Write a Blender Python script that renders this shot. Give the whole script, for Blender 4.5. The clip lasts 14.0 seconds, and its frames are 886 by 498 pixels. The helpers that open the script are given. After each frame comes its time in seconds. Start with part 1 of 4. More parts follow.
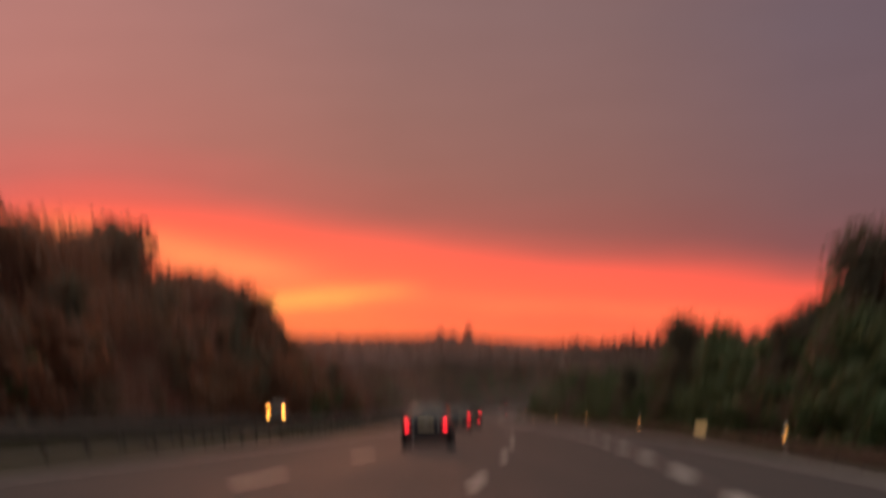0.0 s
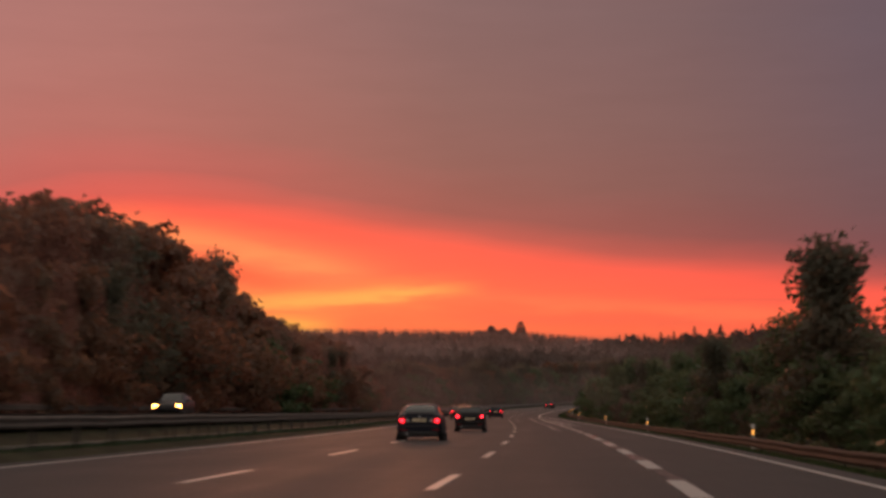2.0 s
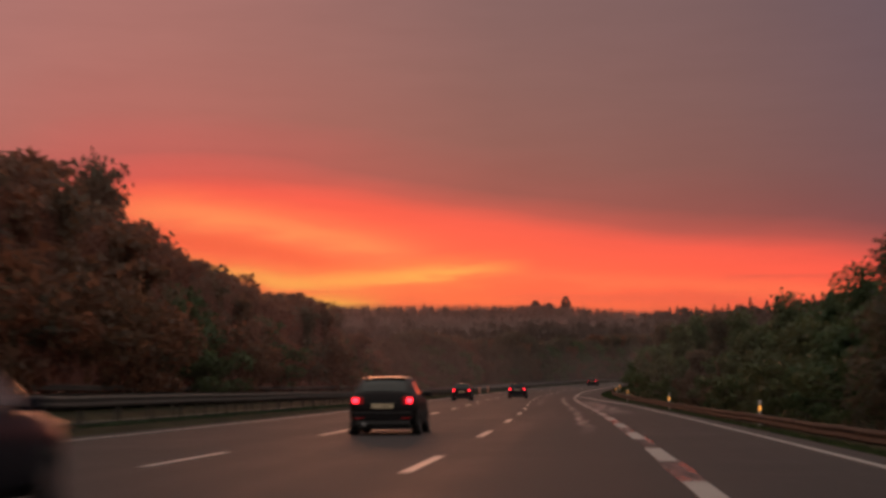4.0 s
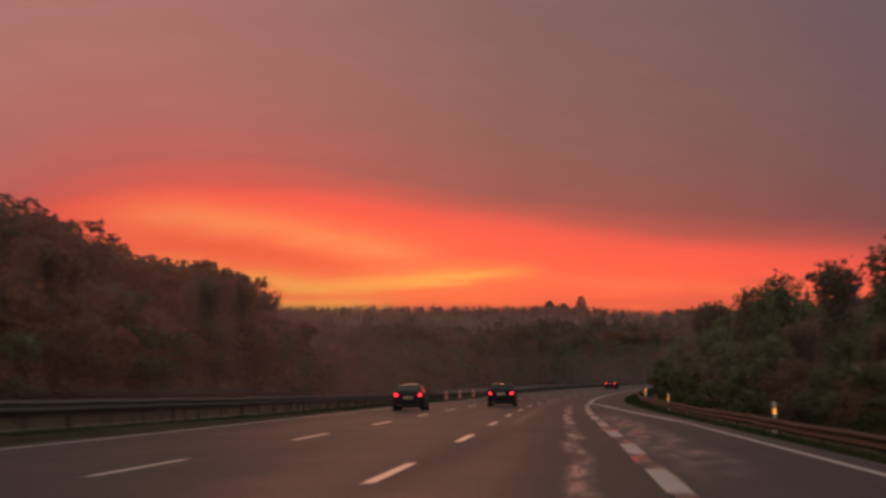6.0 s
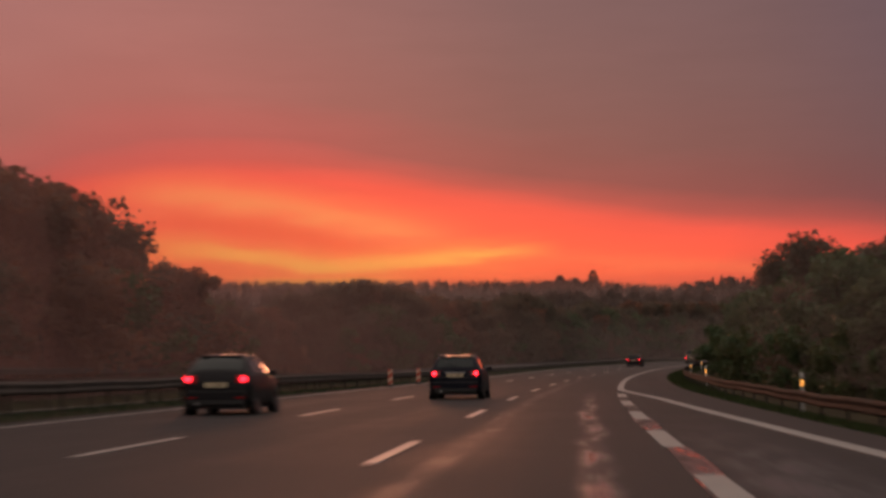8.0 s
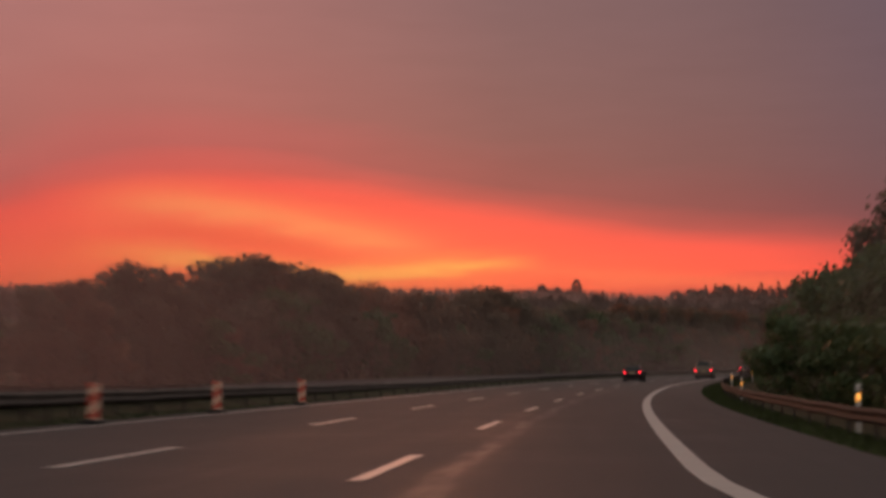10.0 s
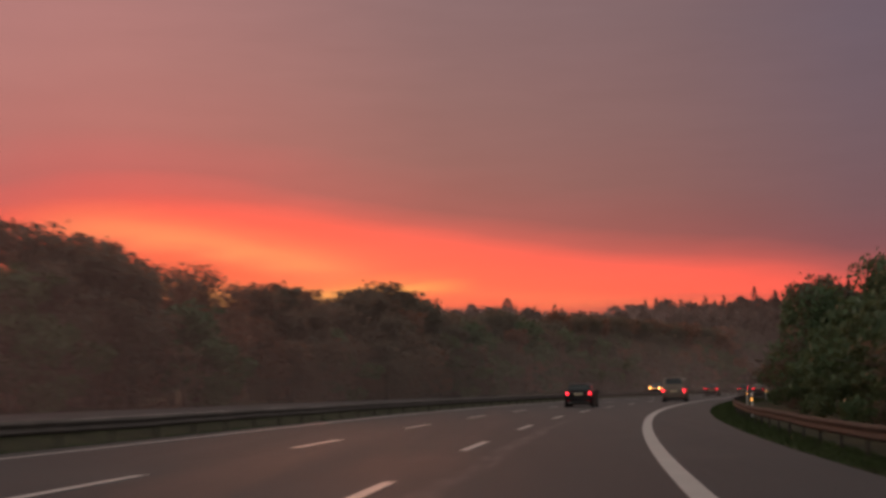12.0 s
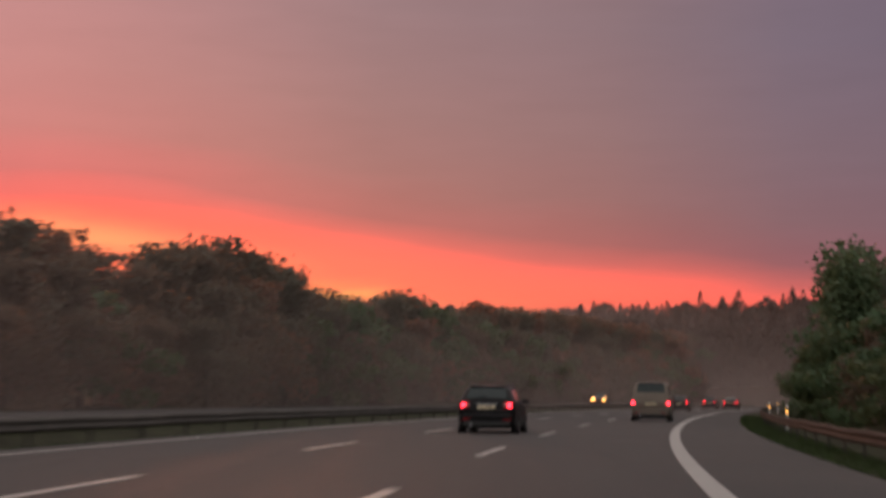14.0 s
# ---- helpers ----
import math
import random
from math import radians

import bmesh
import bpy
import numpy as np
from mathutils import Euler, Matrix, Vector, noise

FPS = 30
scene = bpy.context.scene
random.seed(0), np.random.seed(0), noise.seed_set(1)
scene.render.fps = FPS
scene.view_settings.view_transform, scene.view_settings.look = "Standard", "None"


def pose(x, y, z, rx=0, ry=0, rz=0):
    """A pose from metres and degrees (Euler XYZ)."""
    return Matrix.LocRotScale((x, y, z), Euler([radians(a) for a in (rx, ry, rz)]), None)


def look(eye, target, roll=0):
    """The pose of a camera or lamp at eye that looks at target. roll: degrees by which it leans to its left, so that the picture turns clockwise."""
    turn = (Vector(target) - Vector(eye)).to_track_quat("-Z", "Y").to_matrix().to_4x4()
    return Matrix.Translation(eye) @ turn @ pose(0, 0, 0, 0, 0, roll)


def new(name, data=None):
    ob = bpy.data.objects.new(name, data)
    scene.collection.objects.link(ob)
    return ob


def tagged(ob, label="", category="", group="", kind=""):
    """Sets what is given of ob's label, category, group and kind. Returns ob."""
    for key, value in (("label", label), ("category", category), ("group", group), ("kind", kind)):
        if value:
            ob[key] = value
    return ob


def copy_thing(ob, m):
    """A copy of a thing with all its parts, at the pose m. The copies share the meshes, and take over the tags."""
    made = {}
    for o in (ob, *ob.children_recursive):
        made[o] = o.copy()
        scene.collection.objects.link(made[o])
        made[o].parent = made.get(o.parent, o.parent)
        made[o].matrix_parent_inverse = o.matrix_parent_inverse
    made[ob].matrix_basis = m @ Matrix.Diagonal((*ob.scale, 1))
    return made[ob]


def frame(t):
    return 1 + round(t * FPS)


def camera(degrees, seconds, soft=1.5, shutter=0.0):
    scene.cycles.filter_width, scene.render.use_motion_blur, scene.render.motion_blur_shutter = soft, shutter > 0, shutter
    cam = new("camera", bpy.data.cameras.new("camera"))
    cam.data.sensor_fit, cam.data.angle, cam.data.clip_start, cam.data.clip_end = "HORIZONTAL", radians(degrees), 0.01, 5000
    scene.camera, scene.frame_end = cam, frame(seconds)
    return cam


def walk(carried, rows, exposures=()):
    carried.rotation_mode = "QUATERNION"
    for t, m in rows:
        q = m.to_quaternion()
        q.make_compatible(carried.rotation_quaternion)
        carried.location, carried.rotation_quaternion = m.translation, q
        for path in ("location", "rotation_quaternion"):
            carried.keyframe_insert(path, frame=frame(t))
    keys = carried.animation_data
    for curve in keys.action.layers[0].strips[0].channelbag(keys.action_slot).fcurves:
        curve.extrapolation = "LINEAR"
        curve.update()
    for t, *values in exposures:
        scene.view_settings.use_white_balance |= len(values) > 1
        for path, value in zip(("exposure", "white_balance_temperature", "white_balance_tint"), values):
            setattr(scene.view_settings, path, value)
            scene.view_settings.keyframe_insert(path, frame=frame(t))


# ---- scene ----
# ---------------------------------------------------------------- camera
cam = camera(28.41, 14.0, soft=3.2, shutter=0.85)
# seconds, x, y, z, turn to the left, tilt up, lean to the left
ROWS = [
    (0.0, 0.00, 0.00, 1.04, 0.87, 5.32, -0.51), (0.1, 0.18, 2.78, 1.03, 1.10, 4.01, -0.23), (0.2, 0.37, 5.55, 1.03, 1.43, 4.26, 0.05),
    (0.3, 0.55, 8.34, 1.02, 1.61, 4.69, 0.33), (0.4, 0.73, 11.12, 1.01, 1.80, 5.38, 0.61), (0.5, 0.91, 13.91, 1.00, 1.83, 5.23, 0.89),
    (0.6, 1.09, 16.70, 0.99, 1.93, 4.08, 0.79), (0.7, 1.26, 19.49, 0.98, 1.97, 3.88, 0.68), (0.8, 1.44, 22.28, 0.97, 1.97, 4.10, 0.58),
    (0.9, 1.61, 25.08, 0.97, 1.85, 4.28, 0.47), (1.0, 1.78, 27.87, 0.96, 1.79, 4.44, 0.37), (1.1, 1.95, 30.66, 0.96, 1.97, 5.38, 0.47),
    (1.2, 2.12, 33.45, 0.95, 2.19, 5.44, 0.56), (1.3, 2.28, 36.25, 0.95, 2.27, 4.99, 0.66), (1.4, 2.44, 39.04, 0.94, 2.42, 4.67, 0.75),
    (1.5, 2.60, 41.83, 0.94, 2.52, 4.64, 0.85), (1.6, 2.75, 44.62, 0.94, 2.67, 4.71, 0.69), (1.7, 2.90, 47.42, 0.93, 2.78, 4.89, 0.54),
    (1.8, 3.04, 50.21, 0.93, 2.84, 5.07, 0.38), (1.9, 3.18, 53.00, 0.92, 2.80, 5.14, 0.23), (2.0, 3.31, 55.79, 0.92, 2.75, 5.27, 0.07),
    (2.1, 3.43, 58.58, 0.92, 2.80, 5.13, 0.06), (2.2, 3.55, 61.36, 0.91, 2.90, 4.87, 0.05), (2.3, 3.66, 64.15, 0.91, 2.94, 4.67, 0.04),
    (2.4, 3.77, 66.93, 0.90, 3.01, 4.44, 0.03), (2.5, 3.87, 69.72, 0.90, 3.13, 4.36, 0.02), (2.6, 3.96, 72.51, 0.90, 3.24, 4.88, 0.01),
    (2.7, 4.05, 75.31, 0.90, 3.32, 5.11, 0.00), (2.8, 4.14, 78.10, 0.89, 3.44, 4.88, -0.00), (2.9, 4.21, 80.90, 0.89, 3.51, 4.62, -0.01),
    (3.0, 4.29, 83.69, 0.89, 3.64, 4.46, -0.02), (3.1, 4.36, 86.47, 0.89, 3.72, 4.51, -0.04), (3.2, 4.43, 89.25, 0.89, 3.86, 4.67, -0.06),
    (3.3, 4.50, 92.03, 0.89, 3.95, 4.69, -0.09), (3.4, 4.56, 94.81, 0.88, 4.05, 4.49, -0.11), (3.5, 4.62, 97.59, 0.88, 4.14, 4.40, -0.13),
    (3.6, 4.68, 100.37, 0.88, 4.18, 4.61, -0.21), (3.7, 4.73, 103.15, 0.87, 4.24, 4.58, -0.29), (5.8, 5.17, 161.83, 0.82, 4.83, 4.58, 0.23),
    (5.9, 5.14, 164.60, 0.82, 4.86, 4.70, -0.07), (6.0, 5.11, 167.37, 0.82, 4.80, 4.72, -0.36), (6.1, 5.08, 170.13, 0.82, 4.89, 4.71, -0.30),
    (6.2, 5.04, 172.90, 0.82, 4.95, 4.71, -0.24), (6.3, 5.00, 175.66, 0.82, 4.99, 4.84, -0.17), (6.4, 4.96, 178.42, 0.83, 5.12, 5.22, -0.11),
    (6.5, 4.92, 181.18, 0.83, 5.16, 5.06, -0.05), (6.6, 4.87, 183.95, 0.83, 5.25, 4.48, -0.11), (6.7, 4.83, 186.72, 0.83, 5.29, 4.11, -0.16),
    (6.8, 4.78, 189.49, 0.84, 5.36, 3.73, -0.22), (6.9, 4.73, 192.27, 0.84, 5.36, 3.87, -0.27), (7.0, 4.68, 195.05, 0.84, 5.37, 4.11, -0.33),
    (7.1, 4.63, 197.83, 0.84, 5.32, 4.00, -0.58), (7.2, 4.58, 200.62, 0.84, 5.17, 3.93, -0.83), (9.3, 3.64, 259.02, 0.97, 5.17, 4.23, 0.12),
    (9.4, 3.62, 261.81, 0.98, 5.11, 4.32, -0.03), (9.5, 3.61, 264.61, 0.99, 5.08, 4.61, -0.18), (9.6, 3.60, 267.41, 1.00, 4.96, 4.49, -0.10),
    (9.7, 3.59, 270.20, 1.01, 4.88, 3.94, -0.02), (9.8, 3.58, 273.00, 1.02, 4.73, 4.14, 0.07), (9.9, 3.57, 275.80, 1.04, 4.68, 4.49, 0.15),
    (10.0, 3.57, 278.60, 1.05, 4.63, 4.41, 0.23), (10.1, 3.57, 281.40, 1.06, 4.54, 3.97, 0.22), (10.2, 3.58, 284.21, 1.08, 4.37, 3.92, 0.22),
    (10.3, 3.59, 287.02, 1.09, 4.28, 4.61, 0.21), (10.4, 3.60, 289.82, 1.11, 4.20, 4.92, 0.21), (10.5, 3.62, 292.63, 1.12, 4.14, 4.38, 0.20),
    (10.6, 3.64, 295.44, 1.13, 3.97, 4.35, 0.29), (10.7, 3.66, 298.25, 1.14, 3.89, 4.63, 0.39), (10.8, 3.68, 301.05, 1.16, 3.82, 5.15, 0.48),
    (10.9, 3.71, 303.86, 1.17, 3.78, 5.08, 0.58), (11.0, 3.74, 306.66, 1.18, 3.70, 5.18, 0.67), (11.1, 3.77, 309.46, 1.20, 3.65, 5.19, 0.62),
    (11.2, 3.80, 312.25, 1.21, 3.50, 4.99, 0.57), (11.3, 3.84, 315.05, 1.23, 3.44, 5.03, 0.53), (11.4, 3.88, 317.84, 1.24, 3.34, 5.19, 0.48),
    (11.5, 3.92, 320.62, 1.26, 3.25, 5.00, 0.43), (11.6, 3.97, 323.40, 1.28, 3.09, 4.82, 0.29), (11.7, 4.03, 326.17, 1.29, 2.90, 4.97, 0.15),
    (11.8, 4.09, 328.94, 1.31, 2.75, 5.16, 0.00), (11.9, 4.16, 331.70, 1.32, 2.65, 5.23, -0.14), (12.0, 4.23, 334.47, 1.34, 2.40, 5.19, -0.28),
    (12.1, 4.30, 337.24, 1.36, 2.22, 5.18, -0.26), (12.2, 4.38, 340.00, 1.38, 2.04, 5.31, -0.24), (12.3, 4.46, 342.77, 1.39, 1.98, 5.24, -0.23),
    (12.4, 4.55, 345.54, 1.41, 1.96, 5.26, -0.21), (12.5, 4.64, 348.32, 1.43, 1.92, 5.57, -0.19), (12.6, 4.74, 351.11, 1.45, 1.88, 5.63, -0.23),
    (12.7, 4.85, 353.90, 1.46, 1.86, 5.37, -0.27), (12.8, 4.96, 356.69, 1.48, 1.66, 5.22, -0.31), (12.9, 5.08, 359.49, 1.50, 1.58, 5.33, -0.35),
    (13.0, 5.20, 362.28, 1.52, 1.45, 5.72, -0.39), (13.1, 5.33, 365.07, 1.55, 1.38, 5.77, -0.36), (13.2, 5.47, 367.86, 1.58, 1.16, 5.69, -0.33),
    (13.3, 5.61, 370.64, 1.61, 0.96, 5.38, -0.31), (13.4, 5.76, 373.43, 1.64, 0.76, 5.09, -0.28), (13.5, 5.92, 376.22, 1.67, 0.66, 4.94, -0.25),
    (13.6, 6.09, 379.01, 1.70, 0.53, 4.87, -0.03), (13.7, 6.26, 381.80, 1.74, 0.42, 4.80, 0.19), (13.8, 6.44, 384.59, 1.77, 0.39, 4.77, 0.41),
    (13.9, 6.63, 387.38, 1.80, 0.31, 5.10, 0.63), (14.0, 6.83, 390.17, 1.83, 0.23, 5.47, 0.85),
]
walk(cam, [(t, Matrix.Translation((x, y, z)) @ pose(0, 0, 0, 90 + tilt, 0, turn) @ pose(0, 0, 0, 0, 0, lean))
           for t, x, y, z, turn, tilt, lean in ROWS],
     exposures=[(0.0, 0.18, 6650, 14), (1.5, 0.09, 6700, 15), (3.5, -0.06, 6700, 16), (6.5, -0.1, 6750, 18), (9.5, -0.04, 6650, 18), (11.0, 0.05, 6250, 14),
                (12.5, 0.24, 6150, 10), (14.0, 0.54, 5900, 8)])


def lin(r, g, b):
    """Linear colour from an 8-bit one."""
    return tuple((c / 255 / 12.92) if c / 255 <= 0.04045 else ((c / 255 + 0.055) / 1.055) ** 2.4 for c in (r, g, b)) + (1.0,)


# ---------------------------------------------------------------- node helpers
class Tree:
    """Short ways to add and join nodes."""

    def __init__(self, owner):
        owner.use_nodes = True
        self.t = owner.node_tree
        self.t.nodes.clear()

    def add(self, kind, inputs=None, **attributes):
        n = self.t.nodes.new(kind)
        for k, v in attributes.items():
            setattr(n, k, v)
        for k, v in (inputs or {}).items():
            if isinstance(v, bpy.types.NodeSocket):
                self.t.links.new(v, n.inputs[k])
            else:
                n.inputs[k].default_value = v
        return n

    def math(self, op, a, b=0.0, c=0.0, clamp=False):
        return self.add("ShaderNodeMath", {0: a, 1: b, 2: c}, operation=op, use_clamp=clamp).outputs[0]

    def span(self, v, a, b, c=0.0, d=1.0, smooth=False):
        return self.add("ShaderNodeMapRange", {"Value": v, "From Min": a, "From Max": b, "To Min": c, "To Max": d},
                        interpolation_type="SMOOTHSTEP" if smooth else "LINEAR").outputs[0]

    def ramp(self, v, stops, mode="LINEAR"):
        n = self.add("ShaderNodeValToRGB", {0: v})
        n.color_ramp.interpolation = mode
        e = n.color_ramp.elements
        while len(e) < len(stops):
            e.new(0.5)
        for el, (p, c) in zip(e, stops):
            el.position, el.color = p, c
        return n.outputs[0]

    def mix(self, f, a, b, op="MIX"):
        n = self.add("ShaderNodeMix", data_type="RGBA", blend_type=op)
        for i, v in ((0, f), (6, a), (7, b)):
            if isinstance(v, bpy.types.NodeSocket):
                self.t.links.new(v, n.inputs[i])
            else:
                n.inputs[i].default_value = v
        return n.outputs[2]

    def noise(self, vec, scale, detail=4.0, rough=0.55, dim="3D"):
        return self.add("ShaderNodeTexNoise", {"Vector": vec, "Scale": scale, "Detail": detail, "Roughness": rough}, noise_dimensions=dim).outputs[0]


# ---------------------------------------------------------------- sky, sun
world = bpy.data.worlds.new("dusk_sky")
scene.world = world
n = Tree(world)
ray = n.add("ShaderNodeTexCoord").outputs["Generated"]
sep = n.add("ShaderNodeSeparateXYZ", {0: ray}).outputs
az = n.math("MULTIPLY", n.math("ARCTAN2", sep[0], sep[1]), 57.2958)
el = n.math("MULTIPLY", n.math("ARCSINE", sep[2]), 57.2958)
flat = n.add("ShaderNodeCombineXYZ", {0: n.math("MULTIPLY", az, 0.10), 1: n.math("MULTIPLY", el, 0.55), 2: 0.0}).outputs[0]
soft_noise = n.noise(flat, 1.0, 3.0, 0.5)
fine_noise = n.noise(flat, 4.5, 5.0, 0.55)
# height of the lower rim of the cloud bank, in tenths of degrees, along the horizon
rim = n.ramp(n.span(az, -25, 25), [((a + 25) / 50, (e / 10, e / 10, e / 10, 1)) for a, e in
             [(-25, 4.6), (-19, 5.5), (-16.5, 6.45), (-13.5, 6.8), (-9, 6.55), (-5.2, 5.9), (0.3, 5.12), (6, 4.55), (10.5, 4.2), (24, 3.2)]], "B_SPLINE")
rim = n.math("MULTIPLY", n.add("ShaderNodeSeparateColor", {0: rim}).outputs[0], 10.0)
rise = n.math("SUBTRACT", el, rim)
rise = n.math("ADD", rise, n.math("MULTIPLY", n.math("SUBTRACT", soft_noise, 0.5), 0.9))
bank = n.ramp(n.span(rise, -6, 8), [((d + 6) / 14, lin(*c)) for d, c in
              [(-6, (255, 120, 70)), (-3.4, (255, 112, 72)), (-2.0, (255, 98, 72)), (-0.8, (255, 90, 74)), (-0.25, (242, 86, 75)),
               (0.35, (186, 81, 78)), (1.0, (148, 80, 80)), (2.4, (135, 88, 86)), (4.5, (131, 94, 92)), (8, (126, 97, 97))]])
side = n.ramp(n.span(az, -25, 25), [(0.0, (2.1, 1.55, 1.40, 1)), (0.24, (1.72, 1.40, 1.30, 1)), (0.45, (1.05, 1.04, 1.03, 1)), (0.60, (0.85, 0.89, 0.93, 1)), (0.72, (0.63, 0.75, 0.92, 1)), (1.0, (0.45, 0.58, 0.82, 1))])
side = n.mix(n.span(rise, -0.5, 1.4, smooth=True), (1, 1, 1, 1), side)
bank = n.mix(1.0, bank, side, "MULTIPLY")
blotch = n.span(n.noise(flat, 2.2, 4.0, 0.6), 0.3, 0.7, 0.97, 1.03)
bank = n.mix(1.0, bank, n.add("ShaderNodeCombineColor", {0: blotch, 1: blotch, 2: blotch}).outputs[0], "MULTIPLY")
# gold streaks in the gap under the cloud bank
ripple = n.math("MULTIPLY", n.math("SUBTRACT", fine_noise, 0.5), 0.55)


def band(bank, middle, slope, height, thick, a0, a1, fade, colour, strength):
    """A soft streak across the gap: its height at the azimuth `middle`, its slope, its thickness, and where it ends."""
    h = n.math("SUBTRACT", el, n.math("ADD", n.math("MULTIPLY", n.math("SUBTRACT", az, middle), slope), height))
    h = n.math("ABSOLUTE", n.math("ADD", h, ripple))
    f = n.math("MULTIPLY", n.span(h, 0.0, thick, 1.0, 0.0, True), n.math("MULTIPLY", n.span(az, a0 - fade, a0 + fade, smooth=True), n.span(az, a1 - fade, a1 + fade, 1.0, 0.0, True)))
    f = n.math("MULTIPLY", f, n.span(fine_noise, 0.25, 0.6, 0.55, 1.0))
    return n.mix(n.math("MULTIPLY", f, strength), bank, colour)


def arc(bank, knots, thick, a0, a1, fade, colour, strength, uneven=0.5):
    """A soft streak that bends: knots of azimuth and height, its half thickness, where it ends and fades."""
    line = n.ramp(n.span(az, -25, 10), [((a + 25) / 35, (e / 10, e / 10, e / 10, 1)) for a, e in knots], "B_SPLINE")
    line = n.math("MULTIPLY", n.add("ShaderNodeSeparateColor", {0: line}).outputs[0], 10.0)
    h = n.math("ABSOLUTE", n.math("ADD", n.math("SUBTRACT", el, line), ripple))
    f = n.math("MULTIPLY", n.span(h, 0.0, thick, 1.0, 0.0, True),
               n.math("MULTIPLY", n.span(az, a0 - fade, a0 + fade, smooth=True), n.span(az, a1 - fade, a1 + fade, 1.0, 0.0, True)))
    f = n.math("MULTIPLY", f, n.span(fine_noise, 0.3, 0.6, 1 - uneven, 1.0))
    return n.mix(n.math("MULTIPLY", f, strength), bank, colour)


UPPER = [(-22, 5.0), (-17, 5.75), (-13.5, 5.8), (-11, 5.5), (-9, 5.1), (-7, 4.7), (-5, 4.4), (-2, 4.2)]
LOWER = [(-18, 4.3), (-13, 4.05), (-11, 3.75), (-9.2, 3.45), (-7.5, 3.5), (-5.5, 3.7), (-3, 3.92), (1, 4.1)]
bank = arc(bank, UPPER, 1.15, -15.5, -5.5, 2.4, lin(255, 126, 82), 0.9, 0.25)
bank = arc(bank, [(a, e + 0.05) for a, e in UPPER], 0.5, -14.0, -6.2, 2.0, lin(255, 148, 90), 0.55)
bank = arc(bank, [(a, e - 0.78) for a, e in UPPER], 0.50, -14.5, -8.0, 1.8, lin(243, 88, 62), 0.62, 0.3)
bank = arc(bank, LOWER, 0.75, -15.5, -3.0, 2.0, lin(255, 138, 78), 0.85, 0.2)
bank = arc(bank, LOWER, 0.36, -13.0, -2.6, 1.8, lin(255, 172, 86), 0.85, 0.45)
bank = band(bank, -9, 0.0, 2.7, 0.55, -11.5, -6.8, 1.2, lin(255, 200, 84), 0.85)
bank = band(bank, 3.5, -0.06, 3.35, 0.45, -2, 9, 2.5, lin(255, 116, 80), 0.6)
bank = band(bank, 1.5, -0.02, 2.95, 0.30, -2.5, 6, 1.5, lin(222, 86, 74), 0.4)
bank = band(bank, 7.0, -0.02, 3.55, 0.22, 5, 9.5, 1.0, lin(196, 82, 74), 0.4)
# the high sky, and the half of it behind
high = n.mix(n.span(sep[1], -0.3, 0.7), (0.57, 0.50, 0.445, 1), (0.73, 0.62, 0.525, 1))
bank = n.mix(n.span(el, 16, 42, smooth=True), bank, high)
bank = n.mix(n.span(n.math("ABSOLUTE", az), 28, 80, smooth=True), bank, high)
clear = n.add("ShaderNodeTexSky", sky_type="NISHITA", sun_disc=False, sun_elevation=radians(2.0), sun_rotation=radians(-6.5)).outputs[0]
glow = n.add("ShaderNodeBackground", {0: bank, 1: 1.0}).outputs[0]
thin = n.add("ShaderNodeBackground", {0: clear, 1: 0.004}).outputs[0]
n.add("ShaderNodeOutputWorld", {0: n.add("ShaderNodeAddShader", {0: glow, 1: thin}).outputs[0]})

sun = new("sun", bpy.data.lights.new("sun", "SUN"))
sun.data.energy, sun.data.angle, sun.data.color = 0.75, radians(12), (1.0, 0.38, 0.19)
sun.matrix_world = look((-13, 100, 5.0), (0, 0, 0))


# ---------------------------------------------------------------- materials
def surface(name, base, rough=0.6, spread=0.25, scale=3.0, bump=0.0, bump_scale=40.0, metal=0.0, tint=None, island=0.0, coat=0.0, spec=0.5, wet=None):
    """A plain surface: two scales of colour variation, grain in the relief, and wetness in patches."""
    m = bpy.data.materials.new(name)
    n = Tree(m)
    place = n.add("ShaderNodeTexCoord").outputs["Object"]
    big, small = n.noise(place, scale), n.noise(place, scale * 9, 6.0, 0.65)
    v = n.math("ADD", n.math("MULTIPLY", big, 0.65), n.math("MULTIPLY", small, 0.35))
    dark = tuple(c * (1 - spread) for c in base) + (1,)
    light = tuple(min(1, c * (1 + spread)) for c in (tint or base)) + (1,)
    colour = n.mix(n.span(v, 0.3, 0.7), dark, light)
    if island:
        r = n.add("ShaderNodeNewGeometry").outputs["Random Per Island"]
        k = n.span(r, 0, 1, 1 - island, 1 + island)
        colour = n.mix(1.0, colour, n.add("ShaderNodeCombineColor", {0: k, 1: k, 2: k}).outputs[0], "MULTIPLY")
        o = n.add("ShaderNodeObjectInfo").outputs["Random"]
        k = n.span(o, 0, 1, 0.75, 1.25)
        colour = n.mix(1.0, colour, n.add("ShaderNodeCombineColor", {0: k, 1: 1.0, 2: 1.0}).outputs[0], "MULTIPLY")
    gloss = n.span(small, 0.3, 0.7, rough * 0.85, min(1, rough * 1.15))
    if wet:
        gloss = n.span(big, 0.35, 0.65, wet[0], wet[1])
    ins = {"Base Color": colour, "Roughness": gloss, "Metallic": metal, "Coat Weight": coat, "Coat Roughness": 0.06, "Specular IOR Level": spec}
    if bump:
        ins["Normal"] = n.add("ShaderNodeBump", {"Height": n.noise(place, bump_scale, 5.0, 0.7), "Strength": bump, "Distance": 0.02}).outputs[0]
    n.add("ShaderNodeOutputMaterial", {0: n.add("ShaderNodeBsdfPrincipled", ins).outputs[0]})
    return m


